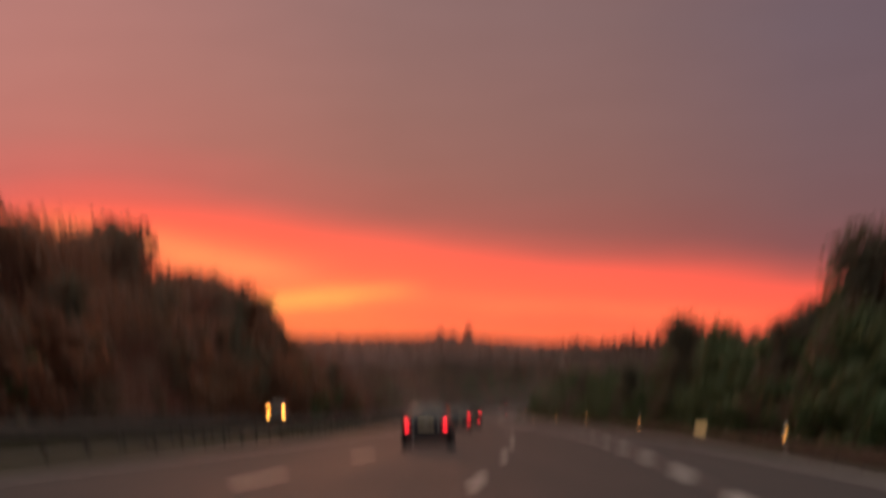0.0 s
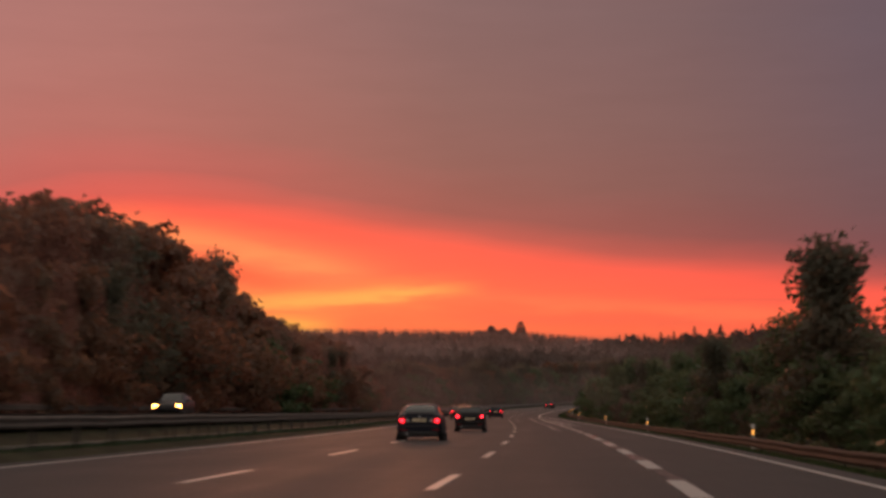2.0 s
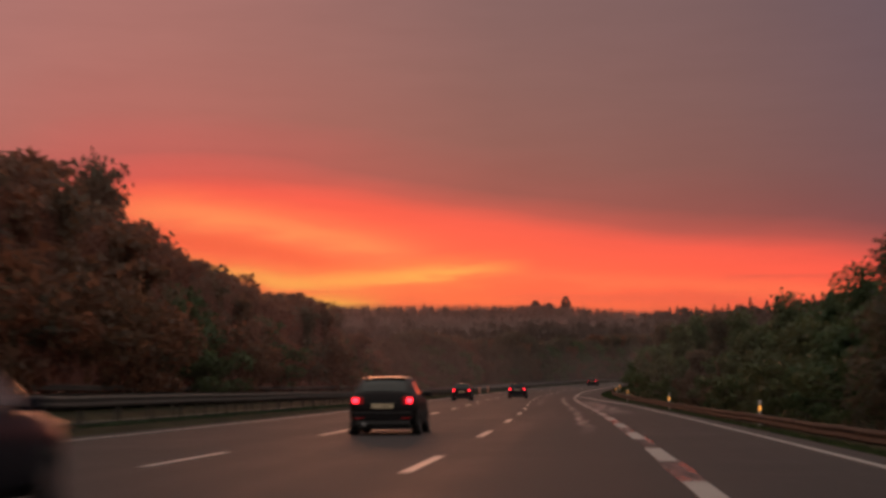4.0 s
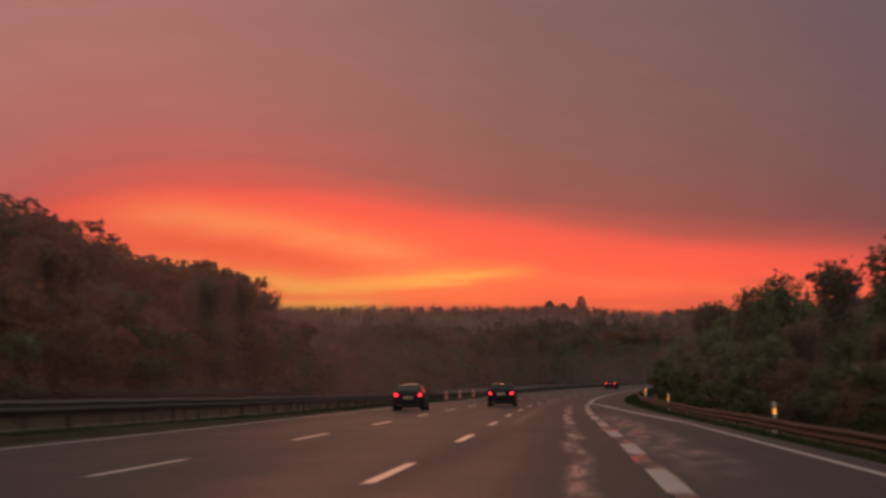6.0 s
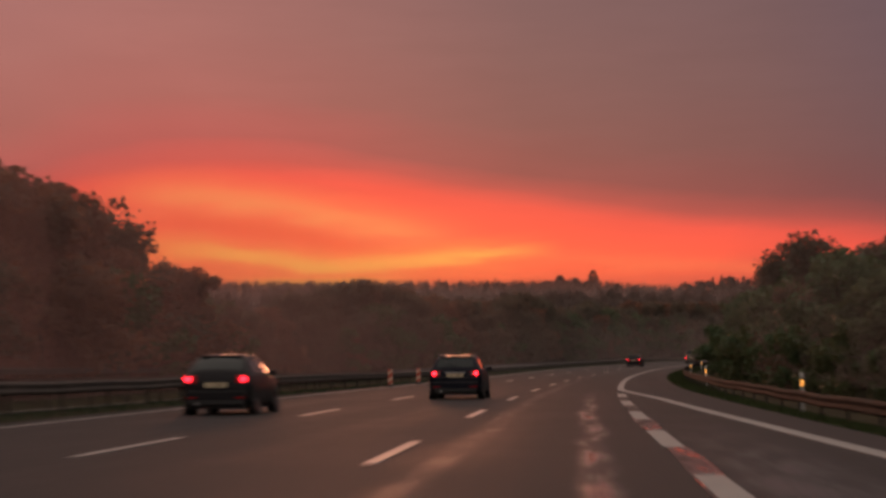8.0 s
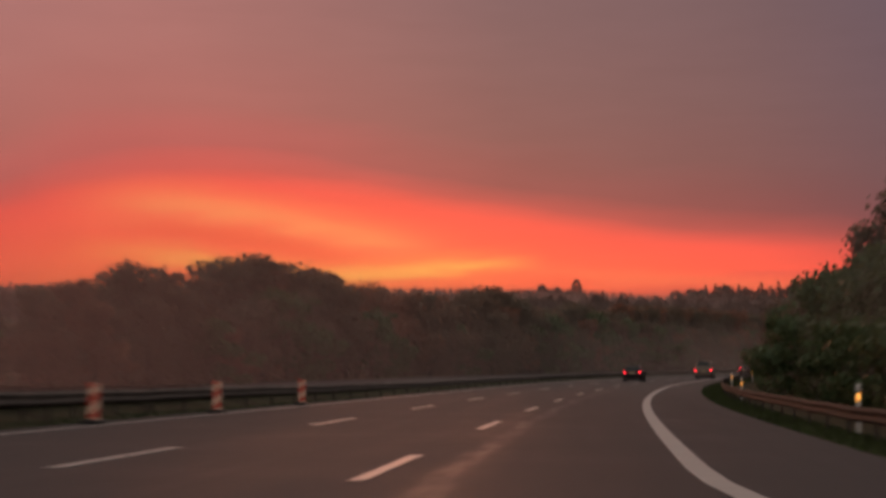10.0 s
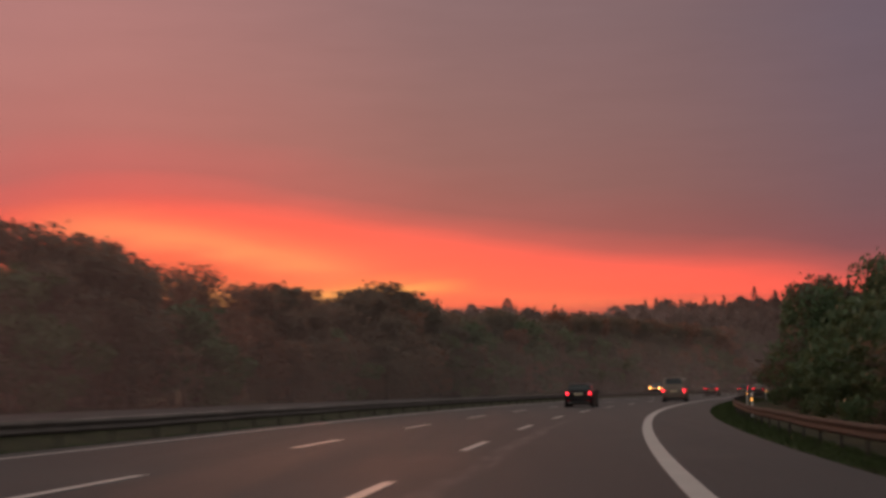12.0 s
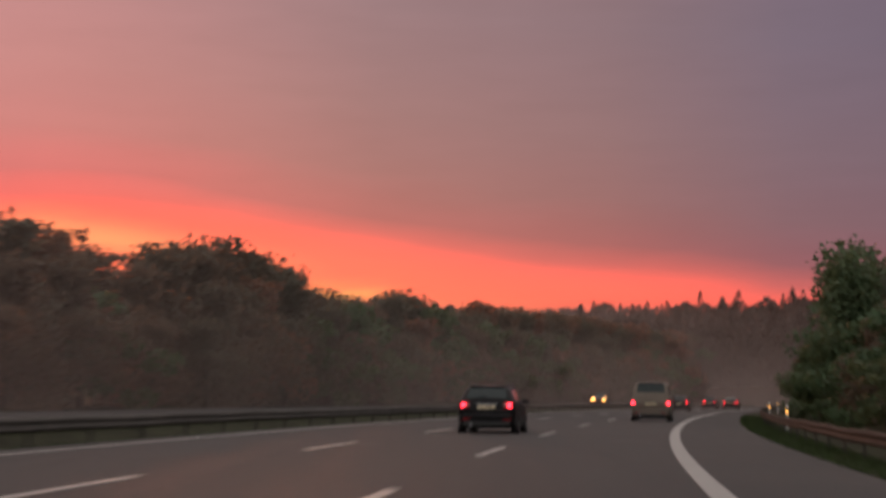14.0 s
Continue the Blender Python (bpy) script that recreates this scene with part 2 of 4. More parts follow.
def lit(name, colour, strength, core=None):
    m = bpy.data.materials.new(name)
    n = Tree(m)
    b = n.add("ShaderNodeBsdfPrincipled", {"Base Color": colour, "Roughness": 0.2, "Emission Color": core or colour, "Emission Strength": strength})
    n.add("ShaderNodeOutputMaterial", {0: b.outputs[0]})
    return m


def asphalt():
    """Damp asphalt: coarse grain, patches, and tracks worn along the lanes."""
    m = bpy.data.materials.new("damp_asphalt")
    n = Tree(m)
    place = n.add("ShaderNodeTexCoord").outputs["Object"]
    along = n.add("ShaderNodeMapping", {0: place, 3: (0.75, 0.02, 1.0)}).outputs[0]
    tracks, patches, grain = n.noise(along, 1.0, 3.0), n.noise(place, 0.22, 5.0), n.noise(place, 45.0, 4.0, 0.7)
    v = n.math("ADD", n.math("MULTIPLY", tracks, 0.5), n.math("ADD", n.math("MULTIPLY", patches, 0.3), n.math("MULTIPLY", grain, 0.2)))
    colour = n.mix(n.span(v, 0.36, 0.64), (0.0270, 0.0256, 0.0272, 1), (0.0490, 0.0464, 0.0490, 1))
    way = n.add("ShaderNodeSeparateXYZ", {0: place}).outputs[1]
    # haze over the road further along, put into the colour: paler and warmer
    haze_lift = n.span(n.math("ADD", way, n.span(patches, 0.3, 0.7, -25, 25)), 330, 430, 1.0, 1.5, True)
    colour = n.mix(1.0, colour, n.add("ShaderNodeCombineColor", {0: haze_lift, 1: n.span(haze_lift, 1.0, 1.5, 1.0, 1.44), 2: n.span(haze_lift, 1.0, 1.5, 1.0, 1.36)}).outputs[0], "MULTIPLY")
    gloss = n.span(n.math("ADD", n.math("MULTIPLY", tracks, 0.6), n.math("MULTIPLY", patches, 0.4)), 0.35, 0.65, 0.62, 0.84)
    # water left in the wheel tracks and in a hollow beside the joint
    across = n.add("ShaderNodeAttribute", attribute_name="across").outputs["Fac"]
    wander = n.noise(n.add("ShaderNodeMapping", {0: place, 3: (0.0, 0.12, 0.0)}).outputs[0], 1.0, 3.0)
    torn = n.noise(n.add("ShaderNodeMapping", {0: place, 3: (2.2, 0.35, 1.0)}).outputs[0], 1.0, 5.0, 0.65)
    wet = 0.0
    for middle, half, y0, y1, depth in ((2.62, 0.30, 150, 300, 0.75), (0.80, 0.30, 215, 420, 0.2), (4.55, 1.0, 182, 262, 0.85)):
        off = n.math("ABSOLUTE", n.math("SUBTRACT", n.math("ADD", across, n.span(wander, 0.3, 0.7, -0.15, 0.15)), middle))
        band_ = n.math("MULTIPLY", n.span(off, half * 0.2, half, 1.0, 0.0, True), n.math("MULTIPLY", n.span(way, y0, y0 + 25, smooth=True), n.span(way, y1 - 40, y1, 1.0, 0.0, True)))
        wet = n.math("MAXIMUM", wet, n.math("MULTIPLY", band_, depth))
    wet = n.math("MULTIPLY", wet, n.span(torn, 0.38, 0.66, 0.2, 1.0, True))
    gloss = n.math("ADD", n.math("MULTIPLY", gloss, n.math("SUBTRACT", 1.0, wet)), n.math("MULTIPLY", wet, 0.09))
    shine = n.span(wet, 0.0, 1.0, 0.085, 0.33)
    bump = n.add("ShaderNodeBump", {"Height": grain, "Strength": n.span(wet, 0.0, 0.7, 0.5, 0.08), "Distance": 0.01}).outputs[0]
    b = n.add("ShaderNodeBsdfPrincipled", {"Base Color": colour, "Roughness": gloss, "Specular IOR Level": shine, "Normal": bump})
    n.add("ShaderNodeOutputMaterial", {0: b.outputs[0]})
    return m


ASPHALT = asphalt()


def wet_seam():
    """Smooth bitumen along a joint of the road, with water standing on it in places."""
    m = bpy.data.materials.new("wet_bitumen")
    n = Tree(m)
    place = n.add("ShaderNodeTexCoord").outputs["Object"]
    long = n.add("ShaderNodeMapping", {0: place, 3: (2.0, 0.25, 1.0)}).outputs[0]
    v = n.noise(long, 1.0, 4.0, 0.6)
    way = n.add("ShaderNodeSeparateXYZ", {0: place}).outputs[1]
    fill = n.math("MULTIPLY", n.span(v, 0.40, 0.60, 1.0, 0.15), n.math("MULTIPLY", n.span(way, 70, 125, 0.25, 1.0, True), n.span(way, 240, 285, 1.0, 0.0, True)))
    b = n.add("ShaderNodeBsdfPrincipled", {"Base Color": (0.034, 0.031, 0.032, 1), "Roughness": n.span(fill, 0.0, 1.0, 0.6, 0.13), "Specular IOR Level": n.span(fill, 0.0, 1.0, 0.07, n.span(way, 110, 190, 0.13, 0.24, True))})
    n.add("ShaderNodeOutputMaterial", {0: b.outputs[0]})
    return m


SEAM = wet_seam()
PAINT = surface("road_paint", (0.26, 0.248, 0.235), 0.5, 0.18, 1.2, 0.2, 50.0)
GRASS = surface("verge_soil", (0.024, 0.022, 0.015), 0.9, 0.45, 0.6, 0.6, 12.0, tint=(0.032, 0.033, 0.018), spec=0.06)
VERGE_BLADE = surface("verge_grass_blades", (0.032, 0.053, 0.017), 0.7, 0.35, 0.4, island=0.4, spec=0.15)
BLADE = surface("grass_blades", (0.034, 0.048, 0.022), 0.7, 0.35, 0.4, island=0.4, spec=0.15)
STEEL = surface("weathered_galvanised_steel", (0.050, 0.046, 0.043), 0.75, 0.35, 1.5, 0.1, 30.0, metal=0.1, tint=(0.066, 0.056, 0.049), spec=0.3)
RUSTED = surface("rusty_steel", (0.042, 0.031, 0.026), 0.85, 0.4, 2.0, 0.2, 30.0, spec=0.12)
GRAVEL = surface("damp_gravel", (0.068, 0.060, 0.054), 0.85, 0.3, 0.8, 0.7, 25.0)
LENS = surface("clear_lamp_glass", (0.30, 0.29, 0.28), 0.15, 0.1, 8.0, coat=0.5)
# faint emission in place of light thrown back by the reflector
REFLECTOR = lit("glowing_red_reflector", (0.25, 0.008, 0.012, 1), 0.02, (1.0, 0.02, 0.02, 1))
BARK = surface("bark", (0.075, 0.058, 0.042), 0.9, 0.4, 3.0, 0.7, 18.0)


def foliage(name, base, through_leaf, share=0.5, vary=0.08):
    """Leaves: each clump a little different, and light shining through."""
    m = bpy.data.materials.new(name)
    n = Tree(m)
    r = n.add("ShaderNodeNewGeometry").outputs["Random Per Island"]
    o = n.add("ShaderNodeObjectInfo").outputs["Random"]
    place = n.add("ShaderNodeTexCoord").outputs["Object"]
    k = n.math("MULTIPLY", n.span(r, 0, 1, 1 - vary, 1 + vary), n.span(n.noise(place, 0.5), 0.3, 0.7, 0.9, 1.1))
    red = n.math("MULTIPLY", k, n.span(o, 0, 1, 0.88, 1.14))
    grey = n.add("ShaderNodeCombineColor", {0: red, 1: k, 2: k}).outputs[0]
    a = n.mix(1.0, base + (1,), grey, "MULTIPLY")
    b = n.mix(1.0, through_leaf + (1,), grey, "MULTIPLY")
    top = n.add("ShaderNodeBsdfPrincipled", {"Base Color": a, "Roughness": 0.55, "Specular IOR Level": 0.3}).outputs[0]
    back = n.add("ShaderNodeBsdfTranslucent", {0: b}).outputs[0]
    n.add("ShaderNodeOutputMaterial", {0: n.add("ShaderNodeMixShader", {0: share, 1: top, 2: back}).outputs[0]})
    return m


LEAF = foliage("broad_leaves", (0.082, 0.124, 0.058), (0.10, 0.118, 0.055), 0.45)
LEAF_DULL = foliage("dull_leaves", (0.100, 0.097, 0.070), (0.18, 0.116, 0.077))
LEAF_DRY = foliage("reddish_leaves", (0.138, 0.096, 0.070), (0.29, 0.130, 0.077))
NEEDLE = foliage("needles", (0.095, 0.105, 0.072), (0.10, 0.10, 0.06), 0.4)
# far woods: haze put into the colour, reddest and palest on the ridge
SLOPE_WOODS_HAZED = foliage("slope_woods_hazed", (0.105, 0.082, 0.070), (0.13, 0.088, 0.070), 0.5, vary=0.04)
RIDGE_WOODS_HAZED = foliage("ridge_woods_hazed", (0.15, 0.105, 0.088), (0.24, 0.13, 0.10), 0.55, 0.04)
WHITE = surface("white_plastic", (0.48, 0.47, 0.44), 0.45, 0.12, 4.0)
BLACK = surface("black_plastic", (0.015, 0.015, 0.016), 0.5, 0.2, 4.0)
# no lamps: their emission stands in for head lamp light thrown back
AMBER = lit("glowing_amber_reflector", (0.9, 0.45, 0.08, 1), 2.2, (1.0, 0.42, 0.08, 1))
BOARD = lit("glowing_retroreflective_sheet", (0.45, 0.36, 0.20, 1), 0.45, (1.0, 0.60, 0.24, 1))
BEACON_WHITE = lit("glowing_retroreflective_white", (0.36, 0.27, 0.22, 1), 0.08, (1.0, 0.50, 0.30, 1))
BEACON_RED = lit("glowing_retroreflective_red", (0.26, 0.04, 0.03, 1), 0.045, (1.0, 0.10, 0.04, 1))
RUBBER = surface("tyre_rubber", (0.018, 0.018, 0.018), 0.8, 0.2, 6.0, 0.3, 60.0)
ALLOY = surface("alloy", (0.45, 0.45, 0.46), 0.35, 0.15, 5.0, metal=0.9)
TAIL = lit("tail_lamp_lit", (0.55, 0.01, 0.02, 1), 8.0, (1.0, 0.020, 0.032, 1))
TAIL_RING = lit("tail_lamp_ring_lit", (0.45, 0.01, 0.02, 1), 4.0, (1.0, 0.020, 0.032, 1))
TAIL_DIM = lit("tail_lamp_glass_lit", (0.30, 0.01, 0.015, 1), 0.07, (1.0, 0.012, 0.02, 1))
TAIL_GLASS = surface("red_lamp_glass", (0.30, 0.012, 0.014), 0.12, 0.15, 8.0, coat=0.6)
HEAD = lit("head_lamp_lit", (1.0, 0.7, 0.3, 1), 26.0, (1.0, 0.36, 0.07, 1))
# plate lamp light put into the colour: brighter and yellower
PLATE = surface("number_plate", (0.80, 0.67, 0.44), 0.4, 0.08, 6.0)
BAR = surface("plate_bar", (0.26, 0.21, 0.14), 0.5, 0.1, 6.0)


def glass():
    m = bpy.data.materials.new("tinted_car_glass")
    n = Tree(m)
    place = n.add("ShaderNodeTexCoord").outputs["Object"]
    v = n.span(n.noise(place, 2.0), 0.3, 0.7, 0.03, 0.08)
    b = n.add("ShaderNodeBsdfPrincipled", {"Base Color": (0.022, 0.030, 0.031, 1), "Roughness": v, "Specular IOR Level": 0.28})
    n.add("ShaderNodeOutputMaterial", {0: b.outputs[0]})
    return m


GLASS = glass()
PAINTS = {}


def car_paint(key, base, metal=0.0):
    if key not in PAINTS:
        PAINTS[key] = surface(key + "_car_paint", base, 0.40, 0.15, 1.2, metal=metal, coat=0.03, spec=0.12)
    return PAINTS[key]


# ---------------------------------------------------------------- mesh helpers
def part(name, bm, material, parent=None, label="", smooth=False):
    me = bpy.data.meshes.new(name)
    bm.to_mesh(me)
    bm.free()
    me.materials.append(material)
    if smooth:
        me.shade_smooth()
    ob = new(name, me)
    ob.parent = parent
    return tagged(ob, label)


def raw(name, verts, faces, material, parent=None, label="", smooth=False):
    me = bpy.data.meshes.new(name)
    me.from_pydata(verts, [], faces)
    me.materials.append(material)
    if smooth:
        me.shade_smooth()
    ob = new(name, me)
    ob.parent = parent
    return tagged(ob, label)


def share(name, mesh, parent, m):
    ob = new(name, mesh)
    ob.parent, ob.matrix_basis = parent, m
    return ob


def box(bm, x0, x1, y0, y1, z0, z1, bevel=0.0):
    g = bmesh.ops.create_cube(bm, size=1.0, matrix=Matrix.Translation(((x0 + x1) / 2, (y0 + y1) / 2, (z0 + z1) / 2)) @ Matrix.Diagonal((x1 - x0, y1 - y0, z1 - z0, 1)))
    if bevel:
        edges = list({e for v in g["verts"] for e in v.link_edges})
        bmesh.ops.bevel(bm, geom=edges, offset=bevel, segments=2, affect="EDGES", profile=0.6)
    return bm


def tube(bm, a, b, r0, r1, seg=12):
    a, b = Vector(a), Vector(b)
    m = Matrix.Translation((a + b) / 2) @ (b - a).to_track_quat("Z", "Y").to_matrix().to_4x4()
    bmesh.ops.create_cone(bm, cap_ends=True, segments=seg, radius1=r0, radius2=r1, depth=(b - a).length, matrix=m)
    return bm


# ---------------------------------------------------------------- the course of the road
def spline(knots):
    """A natural cubic through the knots; past the ends it goes on straight."""
    x, y = np.array(knots, float).T
    h, k = np.diff(x), len(x)
    a, b = np.eye(k), np.zeros(k)
    for i in range(1, k - 1):
        a[i, i - 1:i + 2] = h[i - 1], 2 * (h[i - 1] + h[i]), h[i]
        b[i] = 6 * ((y[i + 1] - y[i]) / h[i] - (y[i] - y[i - 1]) / h[i - 1])
    s = np.linalg.solve(a, b)

    def f(v):
        u = min(max(v, x[0]), x[-1])
        i = min(int(np.searchsorted(x, u, "right")) - 1, k - 2)
        p, q = x[i + 1] - u, u - x[i]
        out = (s[i] * p ** 3 + s[i + 1] * q ** 3) / (6 * h[i]) + (y[i] / h[i] - s[i] * h[i] / 6) * p + (y[i + 1] / h[i] - s[i + 1] * h[i] / 6) * q
        if v != u:
            e, d = (0, 1e-3) if v < u else (-1, -1e-3)
            out += (f(x[e] + d) - f(x[e])) / d * (v - u)
        return float(out)
    return f


# the lane line on the left of the right-hand lane
line_x = spline([(-40, -4.26), (20, -0.41), (80, 1.90), (140, 2.58), (200, 2.20), (260, 1.24), (290, 1.14), (320, 1.49), (350, 2.30), (380, 3.80), (410, 6.10),
                 (440, 9.40), (500, 18.60), (560, 30.2), (620, 44.4), (680, 61.3), (770, 91.6)])
road_z = spline([(-40, 0.0), (28, -0.15), (76, -0.21), (124, -0.26), (172, -0.29), (220, -0.25), (268, -0.10), (316, 0.12), (364, 0.45), (412, 0.97), (460, 1.54), (556, 2.69), (720, 4.6)])


def heading(y):
    return math.atan2(line_x(y + 0.5) - line_x(y - 0.5), 1.0)


def on(y, off, up=0.0):
    """A place by its way along the road, its distance from the lane line to the right, and its height over the road."""
    a = heading(y)
    return Vector((line_x(y) + off * math.cos(a), y - off * math.sin(a), road_z(y) + up))


def stand(y, off, up=0.0, turn=0.0):
    """A pose on the road that looks along it."""
    return Matrix.Translation(on(y, off, up)) @ Matrix.Rotation(-heading(y) + radians(turn), 4, "Z")


def between(v, pairs):
    return float(np.interp(v, *zip(*pairs)))


def left_edge(y):
    return between(y, [(200, -9.2), (380, -7.9)])


def right_edge(y):
    """The edge line: it closes the extra lane, then follows the right-hand lane."""
    return between(y, [(228, 6.60), (255, 5.75), (280, 4.85), (298, 3.72), (330, 3.74), (400, 3.84)])


def tarmac_edge(y):
    return between(y, [(228, 7.25), (300, 6.45)])


def strip(name, y0, y1, a, b, up, step, material, parent=None, label="", thick=0.0):
    """A band along the road between the offsets a and b (numbers or functions of the way)."""
    fa, fb, fu = [(v if callable(v) else lambda y, v=v: v) for v in (a, b, up)]
    ys = np.linspace(y0, y1, max(2, int(round((y1 - y0) / step)) + 1))
    verts, faces = [], []
    for y in ys:
        verts += [on(y, fa(y), fu(y)), on(y, fb(y), fu(y))]
        if thick:
            verts += [on(y, fb(y), fu(y) - thick), on(y, fa(y), fu(y) - thick)]
    k = 4 if thick else 2
    for i in range(len(ys) - 1):
        for j in range(k if thick else 1):
            p, q = i * k + j, i * k + (j + 1) % k
            faces.append((p, q, q + k, p + k))
    if thick:
        faces += [(3, 2, 1, 0), tuple(len(verts) - 4 + j for j in range(4))]
    return raw(name, verts, faces, material, parent, label)


END = 742
# ---------------------------------------------------------------- ground
OPP_NEAR = -12.6


def opp_up(y):
    return between(y, [(200, 0.75), (380, 0.25)])


def median_up(y):
    return between(y, [(200, 0.22), (380, -0.22)])


def opposite_far(y):
    return between(y, [(250, -23.8), (400, -23.4)])


def ground_height(y, off):
    base = road_z(min(y, 750)) + (max(y, 750) - 750) * 0.004
    right = tarmac_edge(y)
    if off > right:
        dip = between(y, [(200, -0.48), (320, -0.22)])
        z = between(off - right, [(0, -0.03), (0.5, -0.06), (2.0, dip), (5, dip + 0.1), (12, 0.8), (60, 2.0), (400, 6.0)])
    elif off < opposite_far(y) - 1:
        z = between(opposite_far(y) - 1 - off, [(0, opp_up(y) - 0.09), (3, opp_up(y) + 0.05), (20, 1.3), (120, 3.0), (400, 6.0)])
    elif left_edge(y) - 0.9 > off > OPP_NEAR + 0.2:
        z = median_up(y)
    elif off <= OPP_NEAR + 0.2:
        z = opp_up(y) - 0.08
    else:
        z = -0.10
    far = between(y, [(520, 0), (700, 5), (800, 11.5), (915, 16), (980, 18), (1060, 17), (1200, 25), (1400, 36), (1500, 41), (1800, 41), (3500, 30)])
    side = between(abs(off), [(22, 0.0), (60, 1.0)]) if y < 776 else 1.0
    if 742 < y < 776:
        side = max(side, (y - 742) / 34)
    if 776 < y <= 1000:
        side *= between(off + line_x(770), [(-100, 0.45), (15, 0.5), (60, 0.82), (100, 1.04), (160, 1.08)])
    if y > 1000:
        side *= between(off + line_x(770), [(0, 1.0), (90, 0.84), (500, 0.7)])
    return base + z + far * side


def build_ground():
    ys = list(np.arange(-160, 776, 8.0)) + list(np.arange(776, 1800, 40.0)) + [1900, 2100, 2500, 3200, 4200]
    offs = [-2500, -1500, -800, -400, -220, -130, -85, -60, -45, -36, -30, -26, -24, -22.6, -18, -13, -11.9, -11, -10, -9.3, -8.4, -4, 0, 4, 6.0, 6.6, 7.1, 7.5, 8.0, 9.0,
            10.5, 12.5, 16, 20, 28, 40, 60, 90, 140, 230, 420, 800, 1500, 2500]
    verts, faces = [], []
    for y in ys:
        c = min(y, 770)
        for o in offs:
            p = on(c, o) if abs(o) < 62 else Vector((line_x(c) + o, c, 0))
            p.y += y - c
            w = noise.noise(Vector((p.x * 0.05, p.y * 0.05, 0.3))) * min(1.5, max(0, abs(o + 6) - 14) * 0.04)
            verts.append((p.x, p.y, ground_height(y, o) + w))
    k = len(offs)
    for i in range(len(ys) - 1):
        for j in range(k - 1):
            faces.append((i * k + j, i * k + j + 1, (i + 1) * k + j + 1, (i + 1) * k + j))
    ob = raw("ground", verts, faces, GRASS, smooth=True)
    return tagged(ob, "dark grassy earth of verges and wooded slopes", "ground", kind="structure")


build_ground()

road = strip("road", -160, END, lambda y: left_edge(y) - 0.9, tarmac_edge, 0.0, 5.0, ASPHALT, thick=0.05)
rows_ = int(round((END + 160) / 5.0)) + 1
across = [v for y in np.linspace(-160, END, rows_) for v in (left_edge(y) - 0.9, tarmac_edge(y), tarmac_edge(y), left_edge(y) - 0.9)]
road.data.attributes.new("across", "FLOAT", "POINT").data.foreach_set("value", across)
tagged(road, "wet dark asphalt of a three lane motorway", "road", kind="structure")
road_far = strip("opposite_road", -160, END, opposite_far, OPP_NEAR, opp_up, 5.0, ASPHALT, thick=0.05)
tagged(road_far, "wet asphalt carriageway beyond the central reservation", "road", kind="structure")


def markings():
    def dash(y, off, w, length):
        bm = bmesh.new()
        k = 4
        rows = []
        for i in range(k + 1):
            yy = y + length * i / k
            rows.append([bm.verts.new(on(yy, off + s * w / 2, up)) for s, up in ((-1, 0.004), (-1, 0.011), (1, 0.011), (1, 0.004))])
        for a, b in zip(rows, rows[1:]):
            for j in range(3):
                bm.faces.new((a[j], a[j + 1], b[j + 1], b[j]))
        bm.faces.new(rows[0][::-1])
        bm.faces.new(rows[-1])
        return part("lane_dash", bm, PAINT, road)
    for i in range(-2, 36):
        dash(63.0 + 18 * i, 0.0, 0.17, 6.0)
        dash(65.0 + 18 * i, between(65.0 + 18 * i, [(240, -4.05), (400, -3.65)]), 0.17, 6.0)
    for i in range(-6, 19):
        dash(66.7 + 12 * i, 3.70, 0.30, 6.0)
    for name, a, w, y0, y1 in (("edge_line", left_edge, 0.15, -160, END), ("edge_line", right_edge, 0.15, -160, 231), ("edge_line", right_edge, 0.30, 231, END)):
        strip(name, y0, y1, lambda y: a(y) - w / 2, lambda y: a(y) + w / 2, 0.011, 3.0, PAINT, road, "white edge line", thick=0.008)
    for a, w in ((3.71, 0.15),):
        strip("road_seam", -40, 292, lambda y: a - w + 0.05 * math.sin(y * 0.31), lambda y: a + w + 0.05 * math.sin(y * 0.47), 0.007, 3.0, SEAM, road, "wet glossy bitumen seam", thick=0.004)
    for a in (OPP_NEAR - 0.6, -15.9):
        strip("edge_line", -160, END, a - 0.08, a + 0.08, lambda y: opp_up(y) + 0.011, 6.0, PAINT, road_far, thick=0.008)


markings()
median = strip("median_gravel", -160, 300, lambda y: OPP_NEAR + 0.3, lambda y: between(y, [(240, left_edge(y) - 1.75), (300, OPP_NEAR + 0.5)]), lambda y: median_up(y) + 0.03, 5.0, GRAVEL, thick=0.05)
tagged(median, "damp pale gravel of the central reservation", "gravel", kind="structure")
# ---------------------------------------------------------------- grass
def grass(name, label, y0, y1, a, b, up, count, seed, material):
    rs = np.random.RandomState(seed)
    verts = []
    for y, u, turn, h, lean in zip(rs.uniform(y0, y1, count), rs.uniform(0, 1, count), rs.uniform(0, 6.28, count), rs.uniform(0.05, 0.17, count), rs.uniform(-0.08, 0.08, (count, 2))):
        off = a(y) + (b(y) - a(y)) * u
        p = on(y, off)
        z = ground_height(y, off) - 0.03 if up is None else road_z(y) + up(y)
        w = 0.022
        c, s = math.cos(turn) * w, math.sin(turn) * w
        verts += [(p.x - c, p.y - s, z), (p.x + c, p.y + s, z), (p.x + lean[0], p.y + lean[1], z + h)]
    faces = np.arange(len(verts)).reshape(-1, 3).tolist()
    return tagged(raw(name, verts, faces, material), label, "grass", kind="stuff")


grass("verge_grass", "ragged damp grass on the verge under the guard rail", 50, 520, tarmac_edge, lambda y: tarmac_edge(y) + 1.9, None, 80000, 41, VERGE_BLADE)
